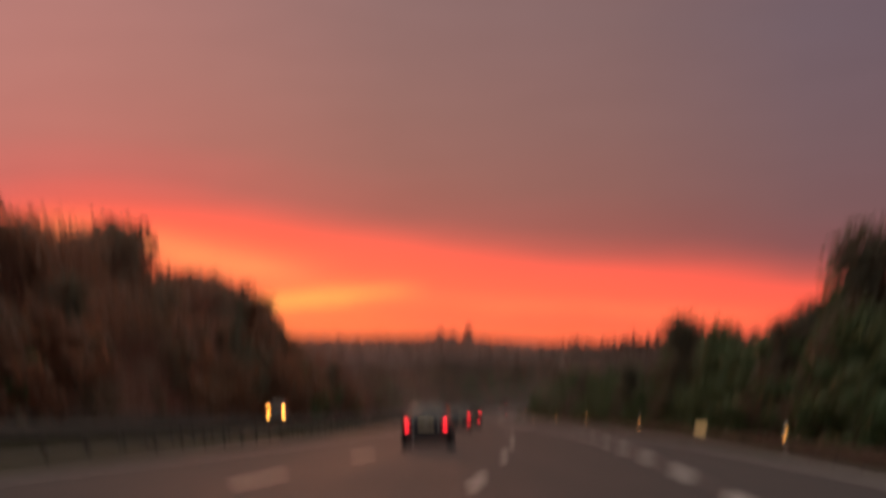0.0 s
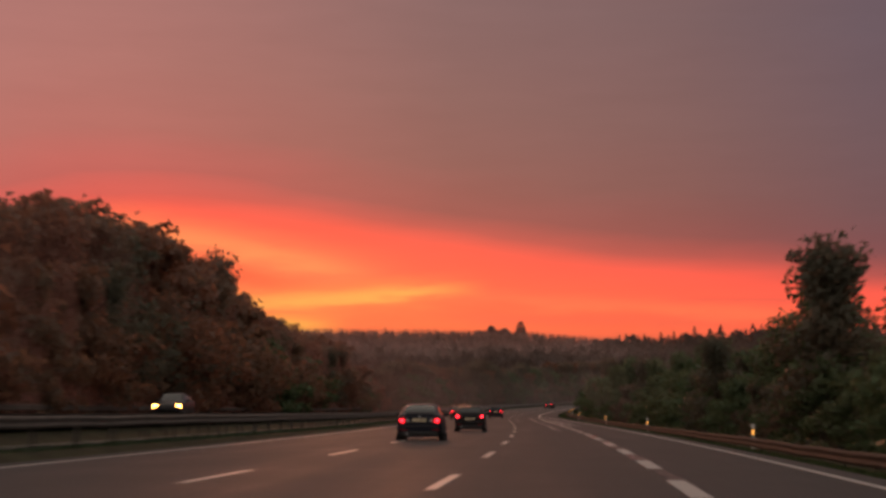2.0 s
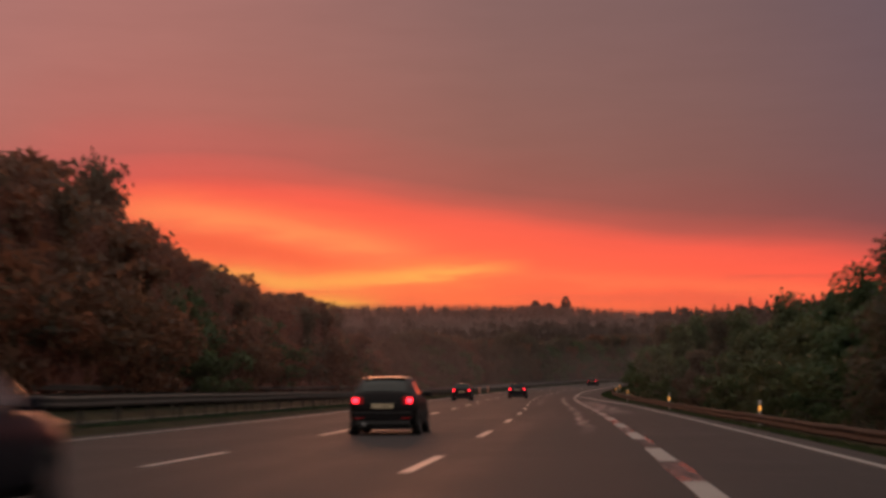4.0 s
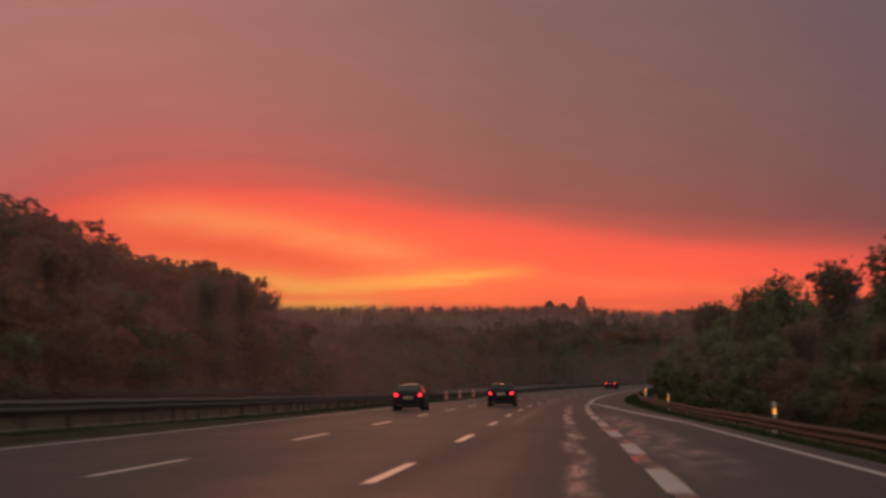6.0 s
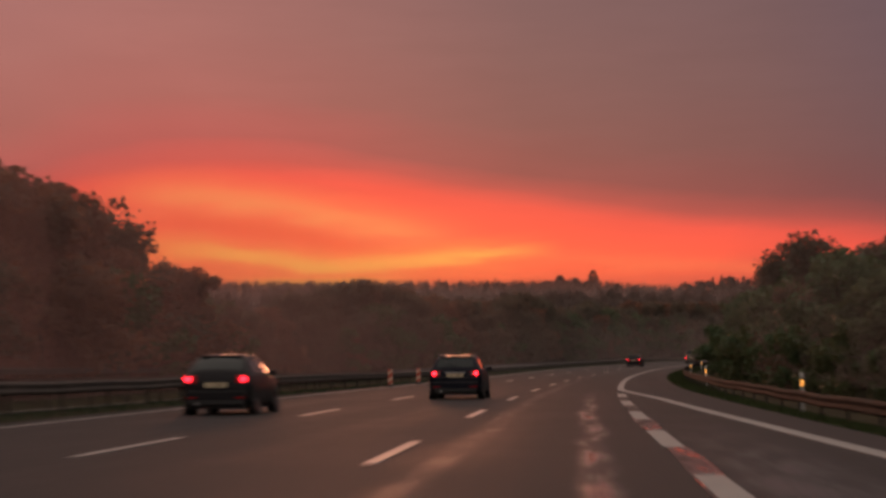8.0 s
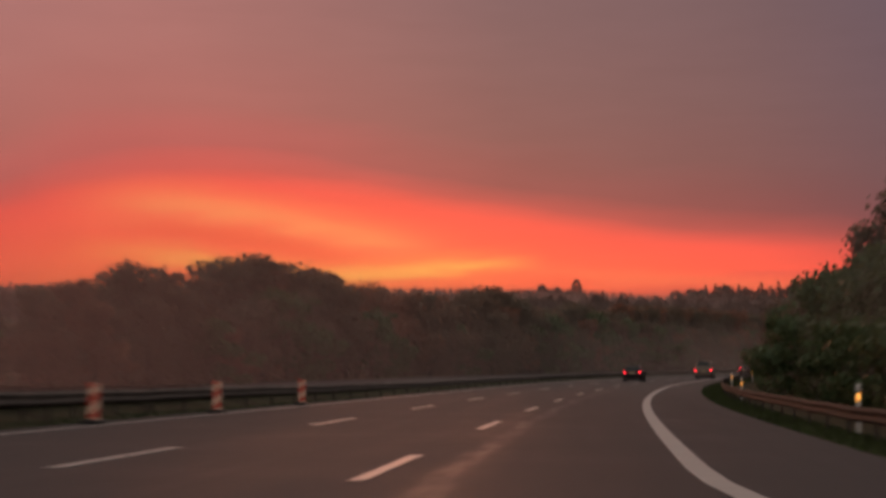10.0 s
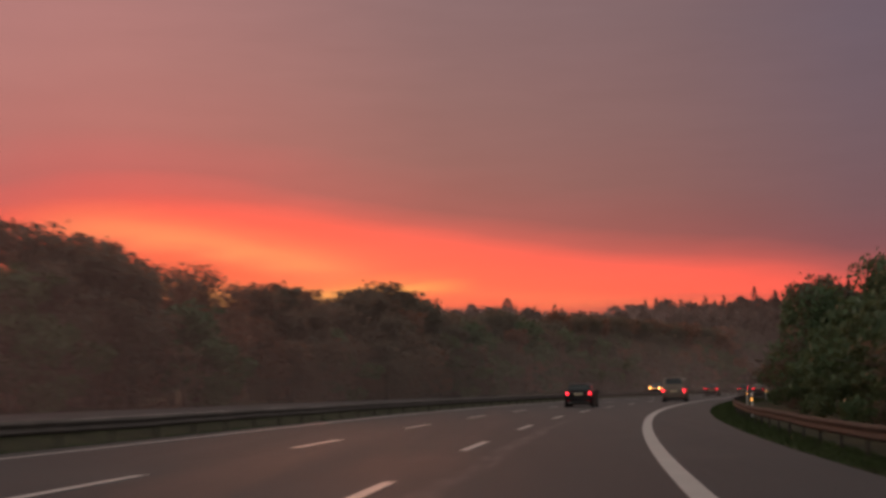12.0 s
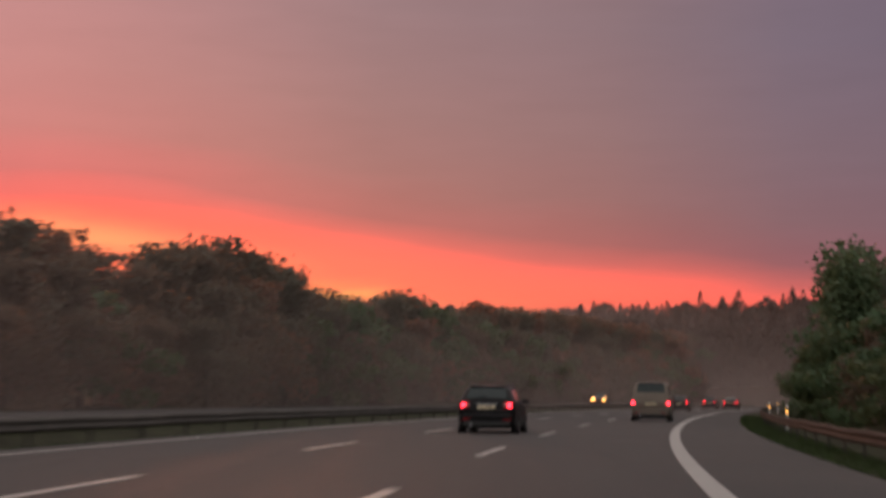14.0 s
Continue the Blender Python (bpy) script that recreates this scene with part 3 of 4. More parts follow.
grass("median_grass", "dim grass on the central reservation", 80, 560, lambda y: left_edge(y) - between(y, [(240, 1.9), (300, 3.4)]), lambda y: left_edge(y) - 0.95, lambda y: median_up(y) - 0.03, 26000, 42, BLADE)
# ---------------------------------------------------------------- guard rails
BEAM = [(0.0, 0.155), (0.03, 0.145), (0.075, 0.10), (0.075, 0.065), (0.02, 0.02), (0.02, -0.02), (0.075, -0.065), (0.075, -0.10), (0.03, -0.145), (0.0, -0.155)]


def guard_rail(label, off, base, y0, y1, side, material, step=4.0):
    """A corrugated beam on posts. side: 1 if the beam faces to the right, -1 to the left."""
    rail = new("guard_rail")
    tagged(rail, label, "guard rail", "guard rails of the motorway", "structure")
    verts, faces, k = [], [], len(BEAM)
    ys = np.arange(y0, y1 + 0.1, step)
    for y in ys:
        wob = 0.012 * math.sin(y * 0.71) + 0.01 * math.sin(y * 0.23)
        for d in (0.0, -0.012):
            for a, h in BEAM:
                verts.append(on(y, off(y) + side * (0.10 + a + d) + wob, base(y) + 0.60 + h + wob))
    for i in range(len(ys) - 1):
        for j in range(k - 1):
            p = i * 2 * k + j
            faces.append((p, p + 1, p + 1 + 2 * k, p + 2 * k))
            p += k
            faces.append((p + 1, p, p + 2 * k, p + 1 + 2 * k))
        for j in (0, k - 1):
            p = i * 2 * k + j
            faces.append((p, p + k, p + 3 * k, p + 2 * k))
    raw("beam", verts, faces, material, rail, "corrugated steel beam", smooth=True)
    bm = bmesh.new()
    box(bm, -0.03, 0.03, -0.055, -0.045, -0.3, 0.70)
    box(bm, -0.03, 0.03, 0.045, 0.055, -0.3, 0.70)
    box(bm, -0.005, 0.005, -0.045, 0.045, -0.3, 0.70)
    box(bm, 0.03 * side, 0.10 * side, -0.04, 0.04, 0.52, 0.68)
    first = part("post", bm, STEEL, rail)
    first.matrix_basis = stand(ys[0] + 1, off(ys[0]), base(ys[0]))
    for y in ys[1:]:
        share("post", first.data, rail, stand(y + 1, off(y), base(y)))
    return rail


def right_rail(y):
    return tarmac_edge(y) + between(y, [(200, 1.15), (320, 1.35)])


def right_base(y):
    return between(y, [(200, -0.48), (320, -0.23)])


guard_rail("rusty steel guard rail on the grassy verge beside the woods", right_rail, right_base, -20, 640, -1, RUSTED)
guard_rail("dull steel guard rail at the edge of the central reservation", lambda y: left_edge(y) - 1.5, lambda y: median_up(y) + 0.04, -20, 640, 1, STEEL)
guard_rail("dull steel guard rail facing the opposite carriageway", lambda y: OPP_NEAR + 0.75, lambda y: median_up(y) + 0.1, -20, 340, -1, STEEL)
guard_rail("dull steel guard rail in front of the wooded bank", lambda y: opposite_far(y) - 0.8, lambda y: opp_up(y) - 0.03, -20, 340, 1, STEEL)


# ---------------------------------------------------------------- posts and boards at the verge
def delineator():
    ob = new("delineator_post")
    tagged(ob, "white roadside post with a black band and amber reflector", "roadside post", "roadside posts")
    bm = bmesh.new()
    prof = [(-0.06, -0.03), (0.06, -0.03), (0.045, 0.03), (0.0, 0.06), (-0.045, 0.03)]
    zs = [(-0.25, 1.0), (0.70, 1.0), (0.95, 0.92), (1.02, 0.75)]
    rings = [[bm.verts.new((x * s, y * s, z + (0.04 if y > 0 and z > 0.9 else 0))) for x, y in prof] for z, s in zs]
    for a, b in zip(rings, rings[1:]):
        for j in range(5):
            bm.faces.new((a[j], a[(j + 1) % 5], b[(j + 1) % 5], b[j]))
    bm.faces.new(rings[-1])
    part("post_body", bm, WHITE, ob)
    part("black_band", box(bmesh.new(), -0.063, 0.063, -0.036, -0.026, 0.66, 0.90), BLACK, ob, "slanted black band")
    part("reflector", box(bmesh.new(), -0.026, 0.026, -0.044, -0.036, 0.68, 0.86, 0.004), AMBER, ob, "amber reflector")
    return ob


post = delineator()
spots = [57, 119, 174, 222, 272, 319, 366, 415, 465, 515, 565]
for i, y in enumerate(spots):
    m = stand(y, right_rail(y) + 0.45, right_base(y) + 0.12)
    if i == 0:
        post.matrix_basis = m
    else:
        copy_thing(post, m)


def guide_beacon():
    """A narrow upright board with slanting stripes on a rubber foot."""
    ob = new("guide_beacon")
    tagged(ob, "red and white striped traffic beacon beside the central reservation", "traffic beacon", "striped beacons")
    w, z0, z1, rise = 0.125, 0.10, 0.92, 0.20
    board = part("board", box(bmesh.new(), -w, w, -0.02, 0.02, z0, z1, 0.012), BEACON_WHITE, ob)
    for k in range(3):
        low = z0 - 0.12 + 0.40 * k
        bm = bmesh.new()
        quad = [(-w + 0.006, low), (w - 0.006, low + rise), (w - 0.006, low + rise + 0.20), (-w + 0.006, low + 0.20)]
        rings = [[bm.verts.new((x, y, min(max(z, z0 + 0.008), z1 - 0.008))) for x, z in quad] for y in (-0.0205, -0.024)]
        bm.faces.new(rings[1])
        for j in range(4):
            bm.faces.new((rings[0][j], rings[0][(j + 1) % 4], rings[1][(j + 1) % 4], rings[1][j]))
        bmesh.ops.recalc_face_normals(bm, faces=bm.faces)
        part("stripe", bm, BEACON_RED, board, "slanting red stripe")
    part("foot", box(bmesh.new(), -0.20, 0.20, -0.38, 0.38, 0.0, 0.11, 0.03), RUBBER, ob, "dark rubber foot")
    return ob


beacon = guide_beacon()
for i, y in enumerate((316.5, 328.0, 340.5)):
    m = stand(y, left_edge(y) - 0.30, 0.0)
    if i == 0:
        beacon.matrix_basis = m
    else:
        copy_thing(beacon, m)


def marker_board():
    ob = new("marker_board")
    tagged(ob, "small pale reflective board on a post at the verge", "road sign")
    bm = bmesh.new()
    box(bm, -0.26, 0.26, -0.012, 0.012, 0.62, 0.92, 0.008)
    part("board", bm, BOARD, ob, "pale reflective sheet")
    bm = bmesh.new()
    for z in (0.70, 0.77, 0.84):
        box(bm, -0.20, 0.20, -0.018, -0.013, z - 0.012, z + 0.012)
    part("bar", bm, BAR, ob, "dark bars")
    part("frame", box(box(bmesh.new(), -0.27, 0.27, 0.013, 0.03, 0.60, 0.64), -0.27, 0.27, 0.013, 0.03, 0.90, 0.94), STEEL, ob)
    part("post", tube(bmesh.new(), (0, 0.05, -0.3), (0, 0.05, 0.92), 0.03, 0.03), STEEL, ob)
    return ob


marker_board().matrix_basis = stand(83, right_rail(83) + 0.4, -0.42)


# ---------------------------------------------------------------- woods
def broad_tree(name, seed, height, width, leaves, material, leaf=0.30, low=0.06, label=""):
    """A trunk that forks into limbs, and a crown of many small leaf clumps round the limbs' ends."""
    rnd = random.Random(seed)
    ob = new(name)
    tagged(ob, label, "tree", "trees along the motorway")
    bm = bmesh.new()
    fork = height * 0.28
    lean = Vector((rnd.uniform(-0.3, 0.3), rnd.uniform(-0.3, 0.3), fork))
    tube(bm, (0, 0, -0.6), lean, height * 0.026, height * 0.019, 8)
    top = Vector((rnd.uniform(-0.4, 0.4), rnd.uniform(-0.4, 0.4), height * 0.8))
    tube(bm, lean, top, height * 0.018, height * 0.005, 7)
    ends = [(top + Vector((0, 0, height * 0.06)), height * 0.16)]
    for i in range(17):
        h = low + (0.86 - low) * (i / 16) ** 0.9
        a = i * 2.4 + rnd.uniform(-0.4, 0.4)
        reach = width * 0.5 * (math.sin(min(1.0, h * 1.25 + 0.18) * math.pi) ** 0.55) * rnd.uniform(0.6, 1.05)
        end = Vector((math.cos(a) * reach, math.sin(a) * reach, height * h + rnd.uniform(-0.2, 0.5)))
        start = lean.lerp(top, max(0.0, min(0.92, (height * h - fork) / (height * 0.55) - 0.12)))
        if h > 0.2:
            tube(bm, start, end, height * 0.009, height * 0.003, 5)
        ends.append((end, height * rnd.uniform(0.085, 0.145)))
        if rnd.random() < 0.75:
            ends.append((start.lerp(end, 0.55) + Vector((rnd.uniform(-.5, .5), rnd.uniform(-.5, .5), rnd.uniform(0, .6))), height * rnd.uniform(0.09, 0.13)))
    for i in range(7):
        a, r = rnd.uniform(0, 6.28), width * rnd.uniform(0.05, 0.26)
        ends.append((Vector((math.cos(a) * r, math.sin(a) * r, height * rnd.uniform(0.80, 0.96))), height * rnd.uniform(0.04, 0.07)))
    part("trunk", bm, BARK, ob, smooth=True)
    rs = np.random.RandomState(seed)
    weight = np.array([r ** 2 for _, r in ends])
    pick = rs.choice(len(ends), leaves, p=weight / weight.sum())
    c = np.array([e for e, _ in ends])[pick]
    rad = np.array([r for _, r in ends])[pick]
    d = rs.normal(size=(leaves, 3))
    d /= np.linalg.norm(d, axis=1)[:, None]
    pos = c + d * (rad * rs.uniform(0.25, 1.0, leaves) ** 0.5 * (1 + 0.25 * (rs.uniform(0, 1, leaves) < 0.10)))[:, None] * np.array([1.15, 1.15, 0.85])
    pos[:, 2] = np.maximum(pos[:, 2], 0.05)
    u = rs.normal(size=(leaves, 3))
    u /= np.linalg.norm(u, axis=1)[:, None]
    v = np.cross(u, rs.normal(size=(leaves, 3)))
    v /= np.linalg.norm(v, axis=1)[:, None]
    size = (leaf * rs.uniform(0.5, 1.2, leaves))[:, None]
    tri = np.stack([pos - u * size, pos + u * size * 0.45 + v * size * 0.75, pos + u * size * 0.8 - v * size * 0.6], 1)
    # leaves turn their upper sides outwards, away from the clump and the trunk
    out = pos - np.array([0, 0, height * 0.45])
    out /= np.linalg.norm(out, axis=1)[:, None]
    side = 0.7 * d + 0.6 * out + 0.35 * rs.normal(size=(leaves, 3))
    side /= np.linalg.norm(side, axis=1)[:, None]
    turned = (np.cross(tri[:, 1] - tri[:, 0], tri[:, 2] - tri[:, 0]) * side).sum(1) < 0
    tri[turned] = tri[turned][:, ::-1]
    crown = raw("crown", tri.reshape(-1, 3).tolist(), np.arange(leaves * 3).reshape(-1, 3).tolist(), material, ob, smooth=True)
    crown.data.normals_split_custom_set_from_vertices(np.repeat(side, 3, 0).tolist())
    return ob


def conifer(name, seed, height, width, tiers, material, label=""):
    """A straight trunk and drooping boughs with ragged ends, tier over tier."""
    rnd = random.Random(seed)
    ob = new(name)
    tagged(ob, label, "tree", "trees along the motorway")
    part("trunk", tube(bmesh.new(), (0, 0, -0.6), (0, 0, height * 0.97), height * 0.018, height * 0.003, 7), BARK, ob, smooth=True)
    verts, faces, sides = [], [], []
    for i in range(tiers):
        f = i / (tiers - 1)
        z, r = height * (0.05 + 0.93 * f), width * 0.5 * (1 - f) ** 0.8 + 0.12
        for b in range(max(5, int(13 * (1 - f)) + 4)):
            a = rnd.uniform(0, 6.283)
            reach = r * rnd.uniform(0.65, 1.12)
            u, v = Vector((math.cos(a), math.sin(a), 0)), Vector((-math.sin(a), math.cos(a), 0))
            for s in range(4):
                t0 = s / 4
                w = 0.24 * r ** 0.5 * (1 - t0 * 0.6)
                p = u * reach * (t0 + 0.1) + Vector((0, 0, z - reach * 0.28 * t0 + rnd.uniform(-.12, .12)))
                q = u * reach * (t0 + 0.48) + Vector((0, 0, z - reach * 0.28 * (t0 + 0.3) - rnd.uniform(0.0, .25)))
                k = len(verts)
                tip = Vector((0, 0, -0.12))
                verts += [p, (p + q) / 2 + v * w + tip, q, (p + q) / 2 - v * w + tip]
                faces.append((k, k + 1, k + 2, k + 3))
                sides += [(u + Vector((0, 0, 0.35))).normalized()] * 4
    crown = raw("crown", verts, faces, material, ob, smooth=True)
    crown.data.normals_split_custom_set_from_vertices(sides)
    return ob


KINDS = {
    "a": broad_tree("broadleaf_tree", 3, 12.0, 9.0, 5700, LEAF_DULL, 0.268, 0.05, "tall broadleaf tree with a dense dark crown beside the motorway"),
    "b": broad_tree("broadleaf_tree", 8, 11.0, 8.0, 5100, LEAF_DRY, 0.263, 0.05, "broadleaf tree with reddish brown leaves on the roadside bank"),
    "c": broad_tree("broadleaf_tree", 14, 12.0, 7.5, 4300, LEAF_DULL, 0.256, 0.10, "slender broadleaf tree with a gappy ragged crown"),
    "d": broad_tree("bushy_tree", 21, 6.0, 6.5, 3600, LEAF, 0.195, 0.03, "low bushy tree with dark green leaves down to the ground"),
    "e": broad_tree("slender_tree", 33, 8.0, 3.6, 3800, LEAF, 0.17, 0.08, "slim upright young tree at the edge of the woods"),
    "g": broad_tree("broadleaf_tree", 47, 12.0, 8.4, 3300, LEAF_DRY, 0.175, 0.42, "tall thin broadleaf tree with sky showing through its crown"),
    "f": conifer("spruce_tree", 5, 10.0, 4.2, 30, NEEDLE, "narrow spruce with drooping dark boughs at the edge of the woods"),
}
BASE = {"g": 12.0, "a": 12.0, "b": 11.0, "c": 12.0, "d": 6.0, "e": 8.0, "f": 10.0}
placed = set()


def plant(kind, y, off, height, seed, broad=1.0):
    rnd = random.Random(seed)
    s = height / BASE[kind]
    p = on(y, off)
    m = Matrix.Translation((p.x, p.y, ground_height(y, off) - 0.1)) @ Matrix.Rotation(rnd.uniform(0, 6.28), 4, "Z")
    ob = KINDS[kind]
    if kind not in placed:
        placed.add(kind)
        ob.matrix_basis = m @ Matrix.Diagonal((s, s, s, 1))
        return ob
    ob2 = copy_thing(ob, m)
    ob2.scale = (s * broad * rnd.uniform(0.9, 1.15), s * broad * rnd.uniform(0.9, 1.15), s)
    return ob2


# tops of the woods over the road, along it
LEFT_TOP = [(60, 11), (98, 12.6), (110, 14.2), (127, 15.6), (133, 15.3), (141, 12.7), (152, 12.4), (166, 14.3), (188, 15.7), (201, 14.6), (222, 14.0), (240, 13.0), (252, 12.3), (275, 11.5), (300, 10.9), (318, 11.9), (330, 11.4), (338, 9.3),
            (352, 7.6), (358, 5.6), (375, 6.1), (388, 8.4), (398, 6.3), (408, 10.3), (420, 10.6), (443, 9.4), (452, 10.6), (460, 9.2), (470, 9.5), (490, 9.2), (502, 12.0), (516, 12.4), (524, 10.2), (545, 9.8),
            (564, 11.7), (581, 10.7), (600, 12.5), (625, 13.4), (760, 15)]
RIGHT_TOP = [(40, 6.5), (60, 7.3), (96, 7.2), (110, 6.2), (120, 4.6), (160, 4.6), (175, 6.2), (190, 6.2), (214, 5.8), (250, 5.0), (273, 6.4), (291, 7.2), (330, 8.2), (373, 8.3), (395, 7.2), (430, 6.6), (445, 7.2), (500, 9), (660, 11)]


def right_line(y):
    return between(y, [(0, 13.2), (322, 13.2), (424, 13.0), (500, 13.4), (660, 14.5)])


rnd = random.Random(77)
y, i = 60.0, 0
while y < 765:
    # the tall row, and a lower one in front
    thin = 97 < y < 128 or 443 < y < 462
    kind = "g" if thin else rnd.choice("bbbbc" if y < 340 else "abcac")
    base_z = ground_height(y, -29.5) - road_z(y)
    plant(kind, y, -29.5 + rnd.uniform(-0.8, 0.8), (between(y, LEFT_TOP) - base_z) * rnd.uniform(0.96, 1.06), i, 1.22)
    kind = rnd.choice("bbbcbd" if y < 340 else "abccad")
    plant(kind, y + rnd.uniform(0, 4), -26.4 + rnd.uniform(-1.2, 0.9), (between(y, LEFT_TOP) - base_z) * (0.32 if thin else rnd.uniform(0.55, 0.95)), i + 1000, 1.1)
    i += 1
    y += rnd.uniform(5.0, 6.8)
plant("c", 227.5, -29, 16.4, 501, 0.7)
plant("c", 126, -28.5, 15.0, 502)
y = 45.0
while y < 660:
    top = between(y, RIGHT_TOP)
    base_z = ground_height(y, right_line(y) + 2) - road_z(y)
    plant(rnd.choice("dddda"), y, right_line(y) - 0.6 + rnd.uniform(-0.5, 0.5), (top - base_z) * rnd.uniform(0.62, 0.85), i)
    plant(rnd.choice("ddacd"), y + 2.5, right_line(y) + 3.4 + rnd.uniform(-0.6, 0.6), (top - base_z) * rnd.uniform(0.86, 1.02), i + 1000)
    i += 1
    y += rnd.uniform(5.0, 6.4)
# taller ones that stand out of the row
for k, (kind, yy, off, h) in enumerate([
        ("c", 63, 13.0, 8.4), ("e", 69, 13.4, 7.4), ("c", 74, 14.0, 6.6), ("e", 105, 12.5, 7.0), ("e", 109, 13.0, 6.6), ("c", 126, 12.8, 8.7), ("e", 128, 13.0, 7.8), ("e", 131, 13.4, 7.2), ("e", 147, 14.0, 6.4),
        ("c", 165, 12.4, 6.5), ("e", 168, 13.0, 6.0), ("e", 186, 14.6, 6.4), ("e", 209, 14.6, 6.4), ("e", 232, 14.6, 6.4), ("c", 245, 14.4, 6.8), ("e", 258, 12.4, 6.6), ("e", 267, 14.6, 7.4), ("e", 270, 14.8, 6.8),
        ("f", 276, 14.8, 7.4), ("f", 292, 14.8, 8.0), ("c", 330, 14.8, 8.8), ("c", 352, 14.8, 9.2), ("a", 366, 14.6, 8.6), ("e", 419, 14.4, 7.2), ("f", 446, 14.8, 8.0), ("c", 470, 14.8, 8.4),
        ("e", 484, 12.4, 9.2), ("e", 491, 12.3, 10.2), ("a", 500, 15.0, 9.6), ("f", 530, 15.2, 10.6), ("c", 428, 12.2, 7.2), ("e", 425, 12.2, 6.4)]):
    plant(kind, yy, off, h, 700 + k)


# woods on the slopes ahead
def far_woods(name, label, rows, seed, material, clumps, spiky, full=0.85, even=0.78):
    """Trees told apart by their outlines only: clumps of leaves in a pointed or rounded envelope."""
    rs = np.random.RandomState(seed)
    quads, sides = [], []
    for y, x0, x1, gap, h0 in rows:
        x = x0
        while x < x1:
            px, py = x + rs.uniform(-2, 2), y + rs.uniform(-1, 1) * (3 if 740 < y < 780 else 16)
            x += gap * rs.uniform(0.6, 1.4)
            if py < 738 and -38 < px - line_x(py) < 26:
                continue
            tip = rs.uniform() < (spiky if px > 55 or y > 1000 else 0.2)
            right = 55 < px and y < 1000
            h = h0 * rs.uniform(even, 1.0) * (1.0 if tip else 0.88)
            if rs.uniform() < 0.02:
                h *= 1.0 if right else 1.15
            gz = ground_height(py, px - line_x(min(py, 770)))
            wide = h * (rs.uniform(0.20, 0.30) * (1.3 if right else 1.0) if tip else rs.uniform(0.28, 0.38))
            f = rs.uniform(0.03, 1.0, clumps)
            env = (1 - f) ** (0.85 if right else full) if tip else np.sqrt(np.clip(1 - (2 * f - 0.85) ** 2 / 1.35, 0, 1))
            a = rs.uniform(0, 6.283, clumps)
            rad = wide * env * rs.uniform(0.55, 1.08, clumps)
            c = np.stack([px + rad * np.cos(a), py + rad * np.sin(a), gz + h * f], 1)
            u = rs.normal(size=(clumps, 3))
            u /= np.linalg.norm(u, axis=1)[:, None]
            v = np.cross(u, rs.normal(size=(clumps, 3)))
            v /= np.linalg.norm(v, axis=1)[:, None]
            size = (h * (0.085 if y < 1000 else 0.11) * rs.uniform(0.6, 1.2, clumps) * (np.clip(1.2 - f, 0.32, 0.9) if tip else 0.75))[:, None]
            tri = np.stack([c - u * size, c + u * size * 0.5 + v * size * 0.8, c + u * size * 0.7 - v * size * 0.7], 1)
            out = np.stack([np.cos(a), np.sin(a), 0.5 + 0 * a], 1) + 0.2 * u
            out /= np.linalg.norm(out, axis=1)[:, None]
            turned = (np.cross(tri[:, 1] - tri[:, 0], tri[:, 2] - tri[:, 0]) * out).sum(1) < 0
            tri[turned] = tri[turned][:, ::-1]
            quads.append(tri.reshape(-1, 3))
            sides.append(np.repeat(out, 3, 0))
    verts = np.concatenate(quads)
    faces = np.arange(len(verts)).reshape(-1, 3)
    woods = raw(name, verts.tolist(), faces.tolist(), material, smooth=True)
    woods.data.normals_split_custom_set_from_vertices(np.concatenate(sides).tolist())
    return tagged(woods, label, "forest", kind="stuff")


far_woods("forest_slope", "dim mixed forest on the rising ground ahead",
          [(690, -60, 30, 3.6, 9), (730, -80, 60, 3.6, 9), (748, -10, 150, 2.6, 8), (754, -10, 160, 2.6, 8), (760, -10, 170, 2.6, 9), (766, -10, 180, 2.6, 9), (772, -10, 180, 2.6, 10), (778, -10, 190, 2.8, 10), (770, -160, 150, 3.6, 8.5), (785, -170, 200, 3.6, 11), (805, -190, 240, 3.2, 14.5), (830, -200, 260, 3.4, 15), (860, -220, 270, 3.4, 15.5), (915, -240, 290, 3.4, 18),
           (980, -250, 320, 3.2, 21.5)], 5, SLOPE_WOODS_HAZED, 330, 0.6, even=0.84)
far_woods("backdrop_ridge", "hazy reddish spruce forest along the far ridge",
          [(1060, -300, 330, 6, 17), (1150, -330, 350, 6, 17), (1250, -360, 380, 5, 17), (1330, -400, 420, 4.5, 17), (1400, -420, 450, 3.6, 16), (1440, -440, 480, 2.4, 14), (1460, -440, 480, 2.4, 16)], 6, RIDGE_WOODS_HAZED, 110, 0.8, even=0.9)


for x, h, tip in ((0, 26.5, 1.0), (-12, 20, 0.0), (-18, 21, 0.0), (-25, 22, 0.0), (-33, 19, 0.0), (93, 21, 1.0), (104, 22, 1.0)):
    tall = far_woods("ridge_tree", "", [(1495, x - 1, x + 1, 9, h)], 240 - x, RIDGE_WOODS_HAZED, 700, tip, 0.4)
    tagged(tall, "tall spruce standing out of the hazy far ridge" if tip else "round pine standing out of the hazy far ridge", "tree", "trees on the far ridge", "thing")


